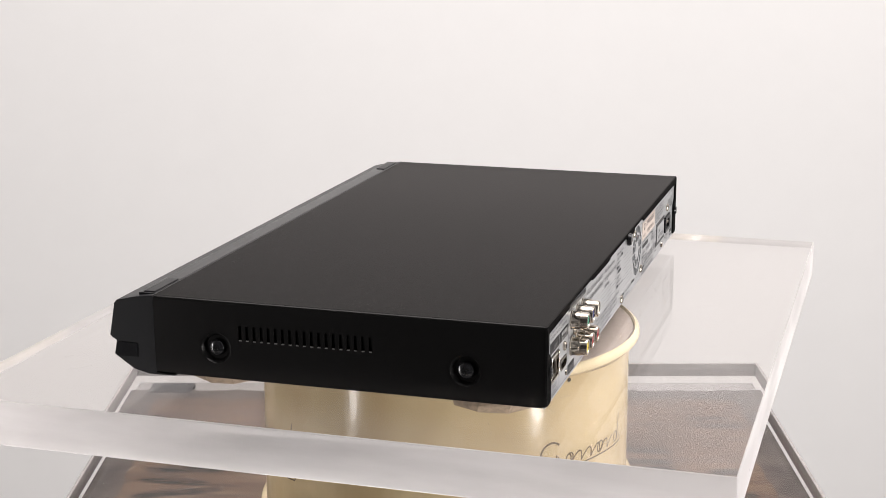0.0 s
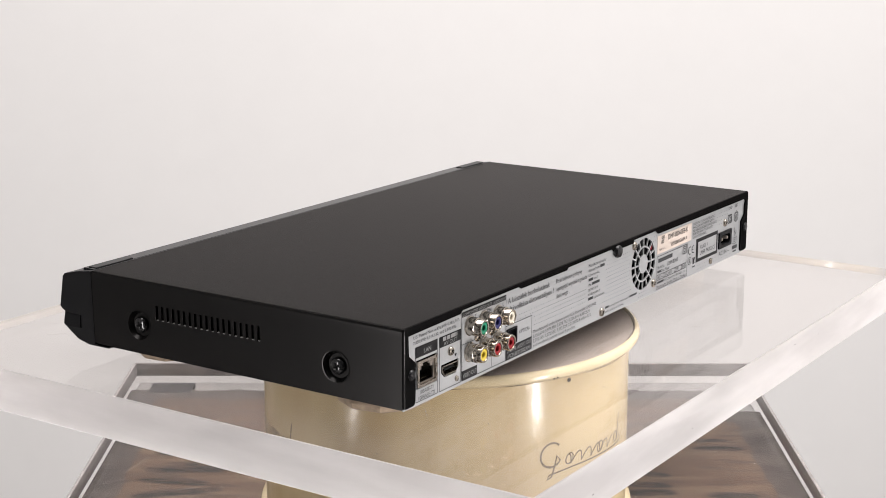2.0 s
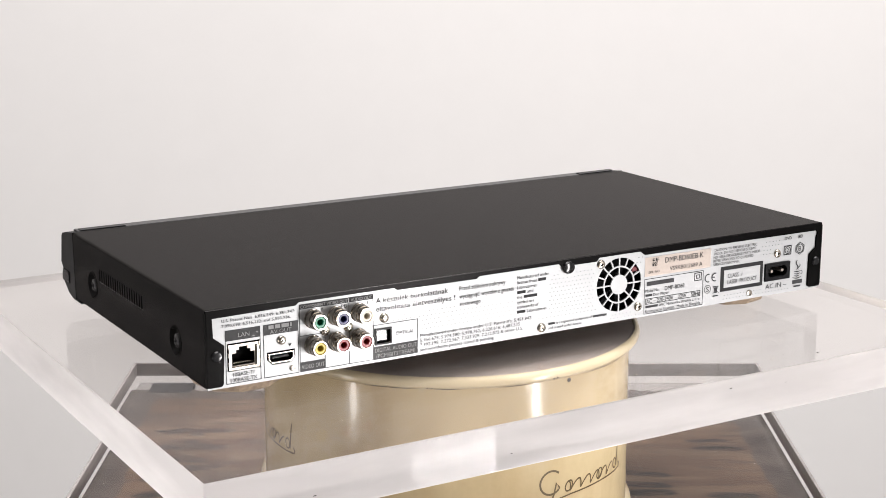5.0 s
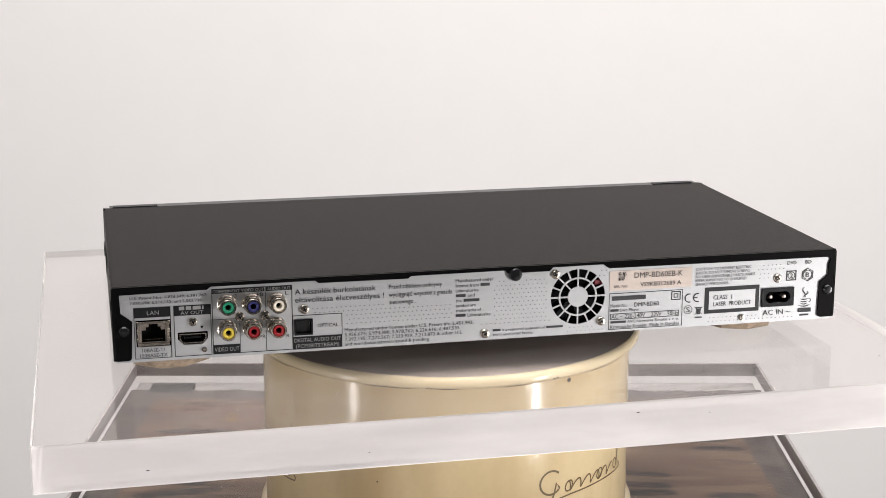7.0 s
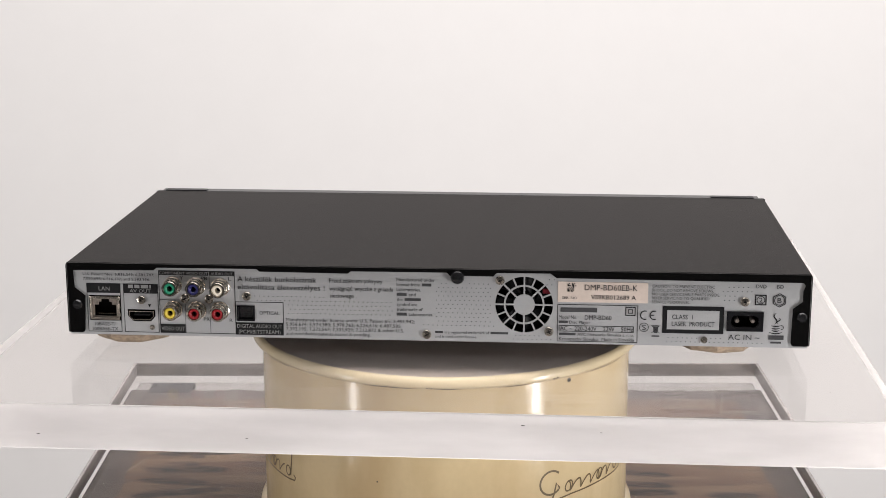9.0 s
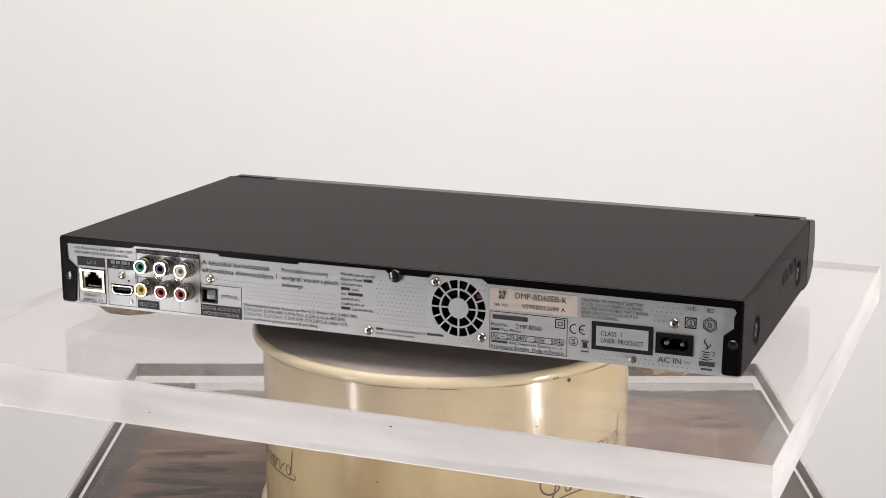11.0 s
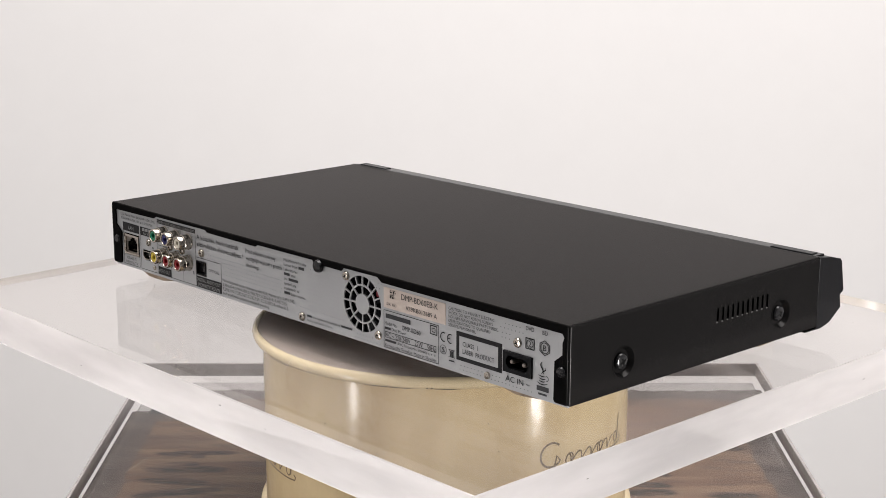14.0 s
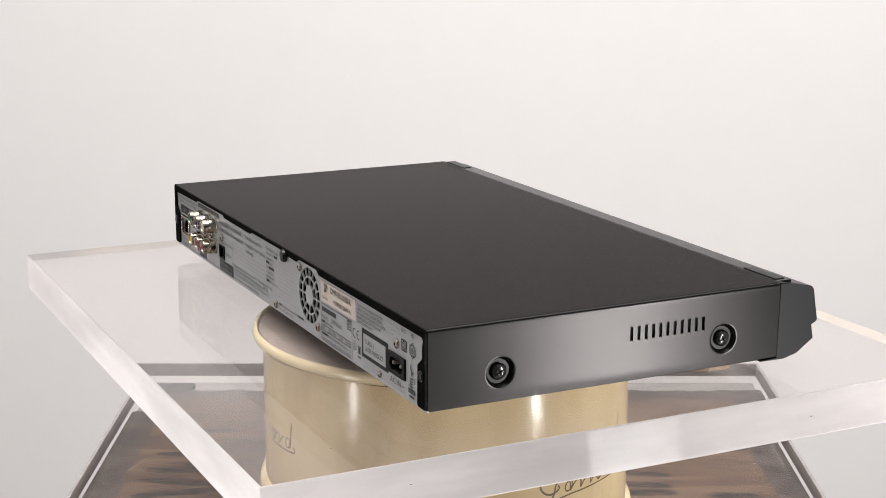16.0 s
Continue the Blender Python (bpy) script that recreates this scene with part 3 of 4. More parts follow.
def front_bezel():
    prof = [(YF, H), (0.112, 0.0408), (0.1225, 0.0382), (0.1240, 0.0364), (0.1273, 0.0183), (0.1262, 0.0170), (0.1226, 0.0160), (0.1250, 0.0077), (0.1137, 0.0001),
            (0.1048, -0.0020), (0.0892, -0.0018), (0.0892, -0.0012), (YF, -0.0012)]
    bm = bmesh.new()
    rows = [[bm.verts.new((x, y, z)) for y, z in prof] for x in (XL - 0.0002, XR + 0.0002)]
    n = len(prof)
    for i in range(n):
        j = (i + 1) % n
        bm.faces.new((rows[0][i], rows[0][j], rows[1][j], rows[1][i]))
    caps = [bm.faces.new(rows[0]), bm.faces.new(rows[1])]
    edges = {e for f in caps for e in f.edges}
    bmesh.ops.bevel(bm, geom=list(edges), offset=0.0005, segments=2, profile=0.5, affect="EDGES")
    return bm


bezel = part("front_bezel", front_bezel(), PLASTIC_BLACK, player, "black plastic front bezel with folded underside")
part("top_strip", boxed(XL + 0.004, XR - 0.004, YF + 0.001, YF + 0.0105, 0.0405, 0.0424, 0.0004), STRIP_BLACK, bezel, "glossy black strip along the front edge")
for x0, x1 in ((-0.2085, -0.1785), (0.1785, 0.2085)):
    part("hinge_tab", boxed(x0, x1, YF + 0.002, YF + 0.0085, 0.041, 0.0429, 0.0005), PLASTIC_BLACK, bezel)
bm = bmesh.new()
plate(bm, [(0.1105, 0.0150), (0.1222, 0.0152), (0.1236, 0.0125), (0.1244, 0.0080), (0.1228, 0.0070), (0.1105, 0.0072)], [],
      lambda u, v, d: (XL - 0.0008 + d, u, v), 0.0008)
bmesh.ops.bevel(bm, geom=[e for e in bm.edges if all(abs(v.co.x - (XL - 0.0008)) < 1e-6 for v in e.verts) and len(e.link_faces) == 2
                          and abs(e.calc_face_angle(0.0)) > 0.5], offset=0.0003, segments=2, affect="EDGES")
part("flap_end", bm, STRIP_BLACK, bezel, "smooth black end of the front flap")

for x, y, r, turn in ((-0.183, -0.0825, 0.0260, 0.2), (0.166, -0.0815, 0.0245, 0.5), (-0.180, 0.0715, 0.0225, 0.1), (0.180, 0.0715, 0.0225, 0.4)):
    rng = random.Random(int(1000 * (x + y) + 500))
    bm = bmesh.new()
    lathe(bm, [(0, -0.0097), (r * 0.80, -0.0097), (r * 0.93, -0.0084), (r, -0.0045), (r, -0.0012), (0, -0.0012)], pose(x, y, 0, 0, 0, turn * 57), 9)
    for v in bm.verts:
        v.co.x += rng.uniform(-0.0012, 0.0012)
        v.co.y += rng.uniform(-0.0012, 0.0012)
    part("foot", bm, CORK, player, "brown faceted cork foot")

# ---------------------------------------------------------------- rear panel of the player
PY = YB + 0.0006


def on_back(u, v, d):
    return (u, PY + d, v)


FAN = (0.0530, 0.0214)


def fan_cells():
    cells = []
    for count, r0, r1, gap in ((16, 0.0117, 0.0166, 0.0009), (8, 0.0061, 0.0107, 0.0009)):
        for i in range(count):
            a0, a1 = 2 * math.pi * (i + 0.0) / count, 2 * math.pi * (i + 1.0) / count
            pts = []
            steps = 4 if count == 16 else 6
            for r, back in ((r1, False), (r0, True)):
                off = gap / 2 / r
                ang = [a0 + off + (a1 - a0 - 2 * off) * k / steps for k in range(steps + 1)]
                for a in (reversed(ang) if back else ang):
                    pts.append((FAN[0] + r * math.cos(a), FAN[1] + r * math.sin(a)))
            cells.append(pts)
    return cells


LAN = rect(-0.2020, -0.1830, 0.0071, 0.0225)


def slot_outline(g):
    """The video socket's mouth, widened by g."""
    return [(-0.1782 - g, 0.0132 + g), (-0.1782 - g, 0.0102), (-0.1762, 0.0081 - g), (-0.1656, 0.0081 - g), (-0.1638 + g, 0.0102), (-0.1638 + g, 0.0132 + g)]


HDMI = slot_outline(0.0011)
OPTICAL = rect(-0.1140, -0.1040, 0.0088, 0.0177)
INLET = rect(0.1690, 0.1889, 0.0086, 0.0194)

bm = bmesh.new()
plate(bm, rect(XL + 0.0012, XR - 0.0012, -0.0013, 0.0412), [*fan_cells(), LAN, HDMI, OPTICAL, INLET], on_back, 0.0009)
panel = part("rear_panel", bm, SILVER, player, "silver painted steel connector panel with black print")

# black cover lip that wraps round the panel
lip = [(XL, 0.0018), (XL + 0.0005, 0.0005), (XL + 0.0016, 0.0), (-0.2064, 0.0), (-0.2053, 0.0005), (-0.2048, 0.0016), (-0.2038, 0.0222), (-0.2100, 0.0272), (-0.2104, 0.0376), (-0.1625, 0.0383), (-0.1605, 0.0399), (-0.1020, 0.0401), (-0.1003, 0.0386),
       (-0.0487, 0.0383), (-0.0470, 0.0397), (0.0085, 0.0399), (0.0101, 0.0381), (0.0352, 0.0381), (0.0372, 0.0402), (0.0678, 0.0404), (0.0714, 0.0378), (0.2108, 0.0374),
       (0.2122, 0.0355), (0.2110, 0.0325), (0.2110, 0.0262), (0.2056, 0.0219), (0.2052, 0.0016), (0.2057, 0.0005), (0.2068, 0.0), (XR - 0.0016, 0.0), (XR - 0.0005, 0.0005), (XR, 0.0018), (XR, 0.0402), (XR - 0.0005, 0.0414), (XR - 0.0016, 0.0419), (XL + 0.0016, 0.0419), (XL + 0.0005, 0.0414), (XL, 0.0402)]
bm = bmesh.new()
plate(bm, lip, [], lambda u, v, d: (u, YB - 0.0006 + d, v), 0.0010)
part("rear_lip", bm, SHADED_STEEL_BLACK, cover)
# rounded nose of the cover above the lip
bm = bmesh.new()
rows = []
for i in range(5):
    a = math.pi / 2 * i / 4
    rows.append([bm.verts.new((x, YB + 0.0004 - 0.0010 * math.sin(a), H - 0.0011 + 0.0010 * math.cos(a))) for x in (XL + 0.0006, XR - 0.0006)])
for a, b in zip(rows, rows[1:]):
    bm.faces.new((a[0], a[1], b[1], b[0]))
part("rear_fold", bm, STEEL_BLACK, cover, smooth=True)


for x, s in ((XL, 1), (XR, -1)):
    bm = bmesh.new()
    rows = []
    for i in range(6):
        a = math.pi / 2 * i / 5
        rows.append([bm.verts.new((x + s * (0.0011 - 0.0013 * math.cos(a)), YB + 0.0005 - 0.0013 * math.sin(a), z)) for z in (0.0006, 0.0412)])
    for p, q in zip(rows, rows[1:]):
        bm.faces.new((p[0], p[1], q[1], q[0]))
    part("corner_fold", bm, STEEL_BLACK, cover, smooth=True)


def back_m(x, z, out=0.0):
    """Local z points out of the panel."""
    return Matrix.Translation((x, PY - out, z)) @ Matrix.Rotation(math.pi / 2, 4, "X")


def quad_back(bm, x0, x1, z0, z1, out=0.00025):
    vs = [bm.verts.new((x, PY - out, z)) for x, z in rect(x0, x1, z0, z1)]
    bm.faces.new(vs)
    return bm


def patch(name, x0, x1, z0, z1, mat=INK, out=0.00025, parent=None):
    bm = bmesh.new()
    box(bm, x0, x1, PY - out, PY - 0.00002, z0, z1)
    return part(name, bm, mat, parent or panel)


def outline(name, x0, x1, z0, z1, w=0.00034, mat=INK):
    bm = bmesh.new()
    for a in ((x0, x1, z0, z0 + w), (x0, x1, z1 - w, z1), (x0, x0 + w, z0 + w, z1 - w), (x1 - w, x1, z0 + w, z1 - w)):
        quad_back(bm, *a, out=0.0002)
    return part(name, bm, mat, panel)


def lettering(body, x0, x1, z, h, mat=INK_TEXT, out=0.0003, weight=0.0, parent=None):
    """One line of print from x0 to x1, its capitals h high and centred on z."""
    cu = bpy.data.curves.new("lettering", "FONT")
    cu.body, cu.size, cu.resolution_u, cu.offset = body, 1.0, 2, weight
    tmp = new("lettering", cu)
    bpy.context.view_layer.update()
    me = bpy.data.meshes.new_from_object(tmp.evaluated_get(bpy.context.evaluated_depsgraph_get()))
    bpy.data.objects.remove(tmp)
    xs = [v.co.x for v in me.vertices]
    lo, hi = min(xs), max(xs)
    sx, sz = (x1 - x0) / (hi - lo), h / 0.70
    me.transform(Matrix(((sx, 0, 0, x0 - lo * sx), (0, 0, 0, PY - out), (0, sz, 0, z - h / 2), (0, 0, 0, 1))))
    me.name = "lettering"
    me.materials.clear()
    me.materials.append(mat)
    ob = new("lettering", me)
    ob.parent = parent or panel
    return ob


def bar(x0, x1, z, h, mat=INK_GREY):
    bm = bmesh.new()
    quad_back(bm, x0, x1, z - h / 2, z + h / 2, 0.0003)
    return part("print_bar", bm, mat, panel)


# --- network and video sockets
lettering("U.S. Patent Nos. 6,836,549; 6,381,747;", -0.2048, -0.1624, 0.0353, 0.0016)
lettering("7,050,698; 6,516,132; and 5,583,936.", -0.2048, -0.1650, 0.0325, 0.0016)
outline("print_frame", -0.2030, -0.1828, 0.0004, 0.0298)
lan_sign = patch("print_block", -0.2027, -0.1830, 0.0240, 0.0297)
lettering("LAN", -0.1957, -0.1892, 0.0267, 0.0024, PALE, 0.0005)
lettering("10BASE-T/", -0.1990, -0.1866, 0.0052, 0.0021)
lettering("100BASE-TX", -0.2004, -0.1852, 0.0022, 0.0021)


def hollow_box(u0, u1, v0, v1, depth, wall, out=0.0):
    """An open metal box let into the panel."""
    bm = bmesh.new()
    y0, y1 = PY - out, PY + depth
    for a in ((u0, u0 + wall, v0, v1), (u1 - wall, u1, v0, v1), (u0 + wall, u1 - wall, v0, v0 + wall), (u0 + wall, u1 - wall, v1 - wall, v1)):
        box(bm, a[0], a[1], y0, y1, a[2], a[3])
    return bm


lan = part("network_socket", hollow_box(-0.2012, -0.1838, 0.0078, 0.0218, 0.0095, 0.0014, 0.0006), CHROME, panel, "metal shielded network socket")
bm = boxed(-0.1999, -0.1851, PY + 0.0090, PY + 0.0095, 0.0088, 0.0206)
# near-black sheet that paints the depth of the socket dark
part("socket_back_shade", bm, DARK_METAL_CAVITY_SHADE, lan)
bm = bmesh.new()
plate(bm, rect(-0.1999, -0.1851, 0.0090, 0.0206),
      [[(-0.1990, 0.0097), (-0.1860, 0.0097), (-0.1860, 0.0166), (-0.1884, 0.0166), (-0.1884, 0.0184), (-0.1900, 0.0184), (-0.1900, 0.0200),
        (-0.1950, 0.0200), (-0.1950, 0.0184), (-0.1966, 0.0184), (-0.1966, 0.0166), (-0.1990, 0.0166)]],
      lambda u, v, d: (u, PY + 0.0006 + d, v), 0.0008)
part("socket_face", bm, BRONZE_SOCKET, lan)
for i in range(8):
    x = -0.1972 + i * 0.0013
    part("contact", boxed(x, x + 0.0005, PY + 0.003, PY + 0.0085, 0.0103, 0.0108), CHROME, lan)
for x in (-0.2016, -0.1842):
    for z in (0.0100, 0.0150, 0.0196):
        part("spring_tab", boxed(x, x + 0.0008, PY - 0.0009, PY + 0.001, z, z + 0.0022, 0.0001, 1), CHROME, lan)

outline("print_frame", -0.1812, -0.1606, 0.0004, 0.0298)
patch("print_block", -0.1809, -0.1608, 0.0240, 0.0297)
for i, (x0, x1) in enumerate(((-0.1782, -0.1752), (-0.1744, -0.1714), (-0.1706, -0.1662), (-0.1655, -0.1646))):
    bm = bmesh.new()
    quad_back(bm, x0, x1, 0.0272, 0.0293, 0.0005)
    part("logo_block", bm, PALE, panel)
lettering("AV OUT", -0.1774, -0.1648, 0.0256, 0.0020, PALE, 0.0005)
bm = bmesh.new()
plate(bm, slot_outline(0.0002), [slot_outline(-0.0003)], lambda u, v, d: (u, PY - 0.0004 + d, v), 0.008)
hdmi = part("video_socket", bm, CHROME, panel, "slim metal digital video socket")
part("tongue", boxed(-0.1757, -0.1663, PY + 0.0006, PY + 0.008, 0.0104, 0.0114), PLASTIC_BLACK, hdmi)
# two near-black sheets for the shade in and around the mouth
part("socket_surround_shade", boxed(-0.1795, -0.1625, PY + 0.0081, PY + 0.0086, 0.0068, 0.0146), DARK_METAL_CAVITY_SHADE, hdmi)
part("socket_back_shade", boxed(-0.1779, -0.1641, PY + 0.0074, PY + 0.008, 0.0086, 0.0129), DARK_METAL_CAVITY_SHADE, hdmi)
bm = bmesh.new()
bm.faces.new([bm.verts.new((x, PY - 0.0003, z)) for x, z in ((-0.1669, 0.0176), (-0.1649, 0.0176), (-0.1659, 0.0158))])
part("print_arrow", bm, INK, panel)
screw(panel, back_m(-0.1707, 0.0201), 0.0025)
bm = bmesh.new()
lathe(bm, [(0.0016, 0), (0.0014, 0.0007), (0, 0.0010)], back_m(-0.1648, 0.0036), 16)
part("rivet", bm, CHROME, panel, smooth=True)

# --- phono sockets
outline("print_frame", -0.1600, -0.1150, 0.0004, 0.0382)
patch("print_block", -0.1597, -0.1305, 0.0354, 0.0380)
patch("print_block", -0.1300, -0.1153, 0.0354, 0.0380)
lettering("COMPONENT VIDEO OUT", -0.1594, -0.1308, 0.0367, 0.0017, PALE, 0.0005)
lettering("AUDIO OUT", -0.1290, -0.1160, 0.0367, 0.0017, PALE, 0.0005)
patch("print_block", -0.1598, -0.1450, 0.0007, 0.0058)
lettering("VIDEO OUT", -0.1592, -0.1455, 0.0032, 0.0024, PALE, 0.0005)
for args in ((-0.1598, -0.1450, 0.0203, 0.0206), (-0.1449, -0.1446, 0.0007, 0.0180), (-0.1302, -0.1299, 0.0006, 0.0352)):
    bm = bmesh.new()
    quad_back(bm, *args, out=0.0002)
    part("print_rule", bm, INK_GREY, panel)
for s, x, z in (("Y", -0.1464, 0.0338), ("PB", -0.1330, 0.0338), ("L", -0.1180, 0.0338), ("PR", -0.1322, 0.0092), ("R", -0.1178, 0.0088)):
    lettering(s, x - 0.0009 * len(s), x + 0.0009 * len(s), z, 0.0021)


def plastic(name, colour):
    return material(name, colour, 0.35, grain=0.05, grain_scale=900)


COLOURS = {"green": (0.015, 0.20, 0.11), "blue": (0.022, 0.022, 0.10), "white": (0.68, 0.62, 0.52), "yellow": (0.58, 0.44, 0.05), "red": (0.24, 0.008, 0.012)}
INSERTS = {k: plastic(k + "_plastic", v) for k, v in COLOURS.items()}
for hue, x, z in (("green", -0.1517, 0.0293), ("blue", -0.1378, 0.0291), ("white", -0.1236, 0.0288), ("yellow", -0.1519, 0.0147), ("red", -0.1378, 0.0145), ("red", -0.1240, 0.0145)):
    m = back_m(x, z)
    bm = bmesh.new()
    lathe(bm, [(0.0054, 0), (0.0054, 0.0006), (0.0050, 0.0009), (0.0050, 0.0050), (0.0046, 0.0052), (0.0046, 0.0088), (0.0043, 0.0094), (0.0035, 0.0094), (0.0032, 0.0088), (0.0032, 0.003)], m, 32)
    jack = part("phono_socket", bm, CHROME, panel, "nickel phono socket with " + hue + " insert", smooth=True)
    bm = bmesh.new()
    lathe(bm, [(0.0032, 0.0060), (0.0032, 0.0086), (0.0030, 0.0090), (0.0020, 0.0090), (0.0016, 0.0086), (0.0016, 0.0030)], m, 28)
    part("insert", bm, INSERTS[hue], jack, hue + " plastic insert", smooth=True)
    bm = bmesh.new()
    lathe(bm, [(0.0016, 0.0040), (0, 0.0040)], m, 16)
    # near-black disc closing the bore, coloured as the shade in the hole
    part("contact", bm, DARK_METAL_CAVITY_SHADE, jack)
for x in (-0.1447, -0.1305):
    screw(panel, back_m(x, 0.0215), 0.0027)

# --- optical socket
screw(panel, back_m(-0.1083, 0.0236), 0.0027)
outline("print_frame", -0.1152, -0.0868, 0.0073, 0.0202)
opt = part("optical_socket", hollow_box(-0.1142, -0.1037, 0.0086, 0.0179, 0.006, 0.0009, 0.0008), PLASTIC_BLACK, panel, "black square optical socket")
part("shutter", boxed(-0.1133, -0.1046, PY + 0.0016, PY + 0.0026, 0.0095, 0.0170, 0.0004), GLOSS_BLACK, opt)
lettering("OPTICAL", -0.1010, -0.0892, 0.0136, 0.0021)
patch("print_block", -0.1150, -0.0870, 0.0002, 0.0076)
lettering("DIGITAL AUDIO OUT", -0.1143, -0.0877, 0.0056, 0.0023, PALE, 0.0005)
lettering("(PCM/BITSTREAM)", -0.1135, -0.0888, 0.0022, 0.0023, PALE, 0.0005)

# --- warnings and patent lines
lettering("A készülék burkolatának", -0.1134, -0.0672, 0.0339, 0.0031)
lettering("eltávolítása életveszélyes !", -0.1134, -0.0625, 0.0292, 0.0031)
lettering("Przed zdjęciem pokrywy", -0.0597, -0.0288, 0.0339, 0.0026)
lettering("wyciągnąć wtyczkę z gniazda", -0.0597, -0.0226, 0.0292, 0.0026)
lettering("sieciowego .", -0.0595, -0.0440, 0.0249, 0.0026)
for i, (s, x1) in enumerate((("Manufactured under", 0.0016), ("license from", -0.0070), ("Laboratories.", -0.0066), ("", 0), ("", 0), ("symbol are", -0.0087), ("trademarks of", -0.0056), ("", 0))):
    z = 0.0351 - i * 0.00295
    if s:
        lettering(s, -0.0206, x1, z, 0.0019)
bar(-0.0060, -0.0005, 0.0351 - 0.00295, 0.0017)
bar(-0.0206, -0.0148, 0.0351 - 3 * 0.00295, 0.0017)
lettering("and", -0.0136, -0.0094, 0.0351 - 3 * 0.00295, 0.0019)
lettering("the", -0.0206, -0.0172, 0.0351 - 4 * 0.00295, 0.0019)
bar(-0.0160, -0.0066, 0.0351 - 4 * 0.00295, 0.0017)
bar(-0.0206, -0.0148, 0.0351 - 7 * 0.00295, 0.0017)
lettering("Laboratories.", -0.0136, 0.0006, 0.0351 - 7 * 0.00295, 0.0019)
for i, (s, x1) in enumerate((("Manufactured under license under U.S. Patent #'s: 5,451,942;", -0.0101), ("5,956,674; 5,974,380; 5,978,762; 6,226,616; 6,487,535", -0.0185),
                             ("7,392,195; 7,272,567; 7,333,929; 7,212,872 & other U.S.", -0.0165), ("and worldwide patents issued & pending.", -0.0360))):
    lettering(s, -0.0855, x1, 0.0100 - i * 0.0028, 0.0020)
bar(0.0016, 0.0062, 0.0042, 0.0013, INK_GREY)
lettering("is a registered trademark of", 0.0072, 0.0330, 0.0042, 0.0016)
bar(0.0338, 0.0440, 0.0042, 0.0013, INK_GREY)
lettering("and is used under license.", 0.0016, 0.0260, 0.0016, 0.0016)
screw(panel, back_m(-0.0032, 0.0026), 0.0027)
bm = bmesh.new()
lathe(bm, [(0.0040, 0), (0.0040, 0.0012), (0.0034, 0.0024), (0.0015, 0.0028), (0, 0.0028)], back_m(0.0146, 0.0373, 0.0006), 24)
part("cover_screw", bm, GLOSS_BLACK, cover, smooth=True)
for x, z in ((-0.2085, 0.0170), (0.2108, 0.0172)):
    bm = bmesh.new()
    lathe(bm, [(0.0030, 0), (0.0030, 0.0012), (0.0024, 0.0020), (0, 0.0022)], back_m(x, z, 0.0006), 20)
    part("cover_screw", bm, GLOSS_BLACK, cover, smooth=True)

# --- stamped dots
bm = bmesh.new()
DOT_ROWS = [(-0.1035, -0.0625, 0.0237), (-0.1035, -0.0225, 0.0212), (-0.0840, -0.0225, 0.0187), (-0.0840, -0.0225, 0.0162), (-0.0840, -0.0225, 0.0137),
            (0.0040, 0.0095, 0.0333), (0.0215, 0.0350, 0.0333)]
DOT_ROWS += [(0.0025, 0.0345, 0.0308 - i * 0.0025) for i in range(9)] + [(-0.0050, 0.0370, 0.0083), (0.0470, 0.0640, 0.0030), (0.0470, 0.0700, 0.0008), (0.0660, 0.0705, 0.0365), (0.0660, 0.0705, 0.0335)]
DOT_ROWS += [(0.1680, 0.1820, 0.0340), (0.1660, 0.1840, 0.0315), (0.1660, 0.1740, 0.0288), (0.1670, 0.1740, 0.0262), (0.1345, 0.1665, 0.0035), (0.1350, 0.1900, 0.0012)]
for k, (x0, x1, z) in enumerate(DOT_ROWS):
    x = x0 + (0.0013 if k % 2 else 0.0)
    while x < x1:
        vs = [bm.verts.new((x + 0.00036 * math.cos(a * math.pi / 3), PY - 0.00015, z + 0.00028 * math.sin(a * math.pi / 3))) for a in range(6)]
        bm.faces.new(vs)
        x += 0.0027
tagged(part("stamped_dots", bm, INK_GREY, panel), kind="stuff")

# --- fan
for x, z in ((0.0390, 0.0357), (0.0674, 0.0058)):
    screw(panel, back_m(x, z), 0.0027)
m = back_m(*FAN)
bm = bmesh.new()
lathe(bm, [(0.0175, -0.002), (0.0175, -0.0105)], m, 32)
fan = part("fan", bm, PLASTIC_BLACK, panel, "black cooling fan behind the grille", smooth=True)
bm = bmesh.new()
lathe(bm, [(0.0065, -0.009), (0.0065, -0.003), (0.0058, -0.0025), (0, -0.0025)], m, 24)
part("hub", bm, PLASTIC_BLACK, fan, smooth=True)
for i in range(7):
    bm = bmesh.new()
    a = 2 * math.pi * i / 7
    pts = [(0.006, -0.003, a), (0.0165, -0.003, a + 0.25), (0.0165, -0.008, a + 0.85), (0.006, -0.008, a + 0.6)]
    vs = [bm.verts.new(m @ Vector((r * math.cos(t), r * math.sin(t), h))) for r, h, t in pts]
    lo = [bm.verts.new(m @ Vector((r * math.cos(t), r * math.sin(t), h - 0.0008))) for r, h, t in pts]
    bm.faces.new(vs)
    bm.faces.new(lo)
    for k in range(4):
        bm.faces.new((vs[k], vs[(k + 1) % 4], lo[(k + 1) % 4], lo[k]))
    part("blade", bm, PLASTIC_BLACK, fan)
part("fan_wire", boxed(FAN[0] + 0.0105, FAN[0] + 0.0160, PY + 0.0016, PY + 0.0026, FAN[1] + 0.0062, FAN[1] + 0.0092, 0.0004), RED_WIRE, fan, "dark red fan wire")

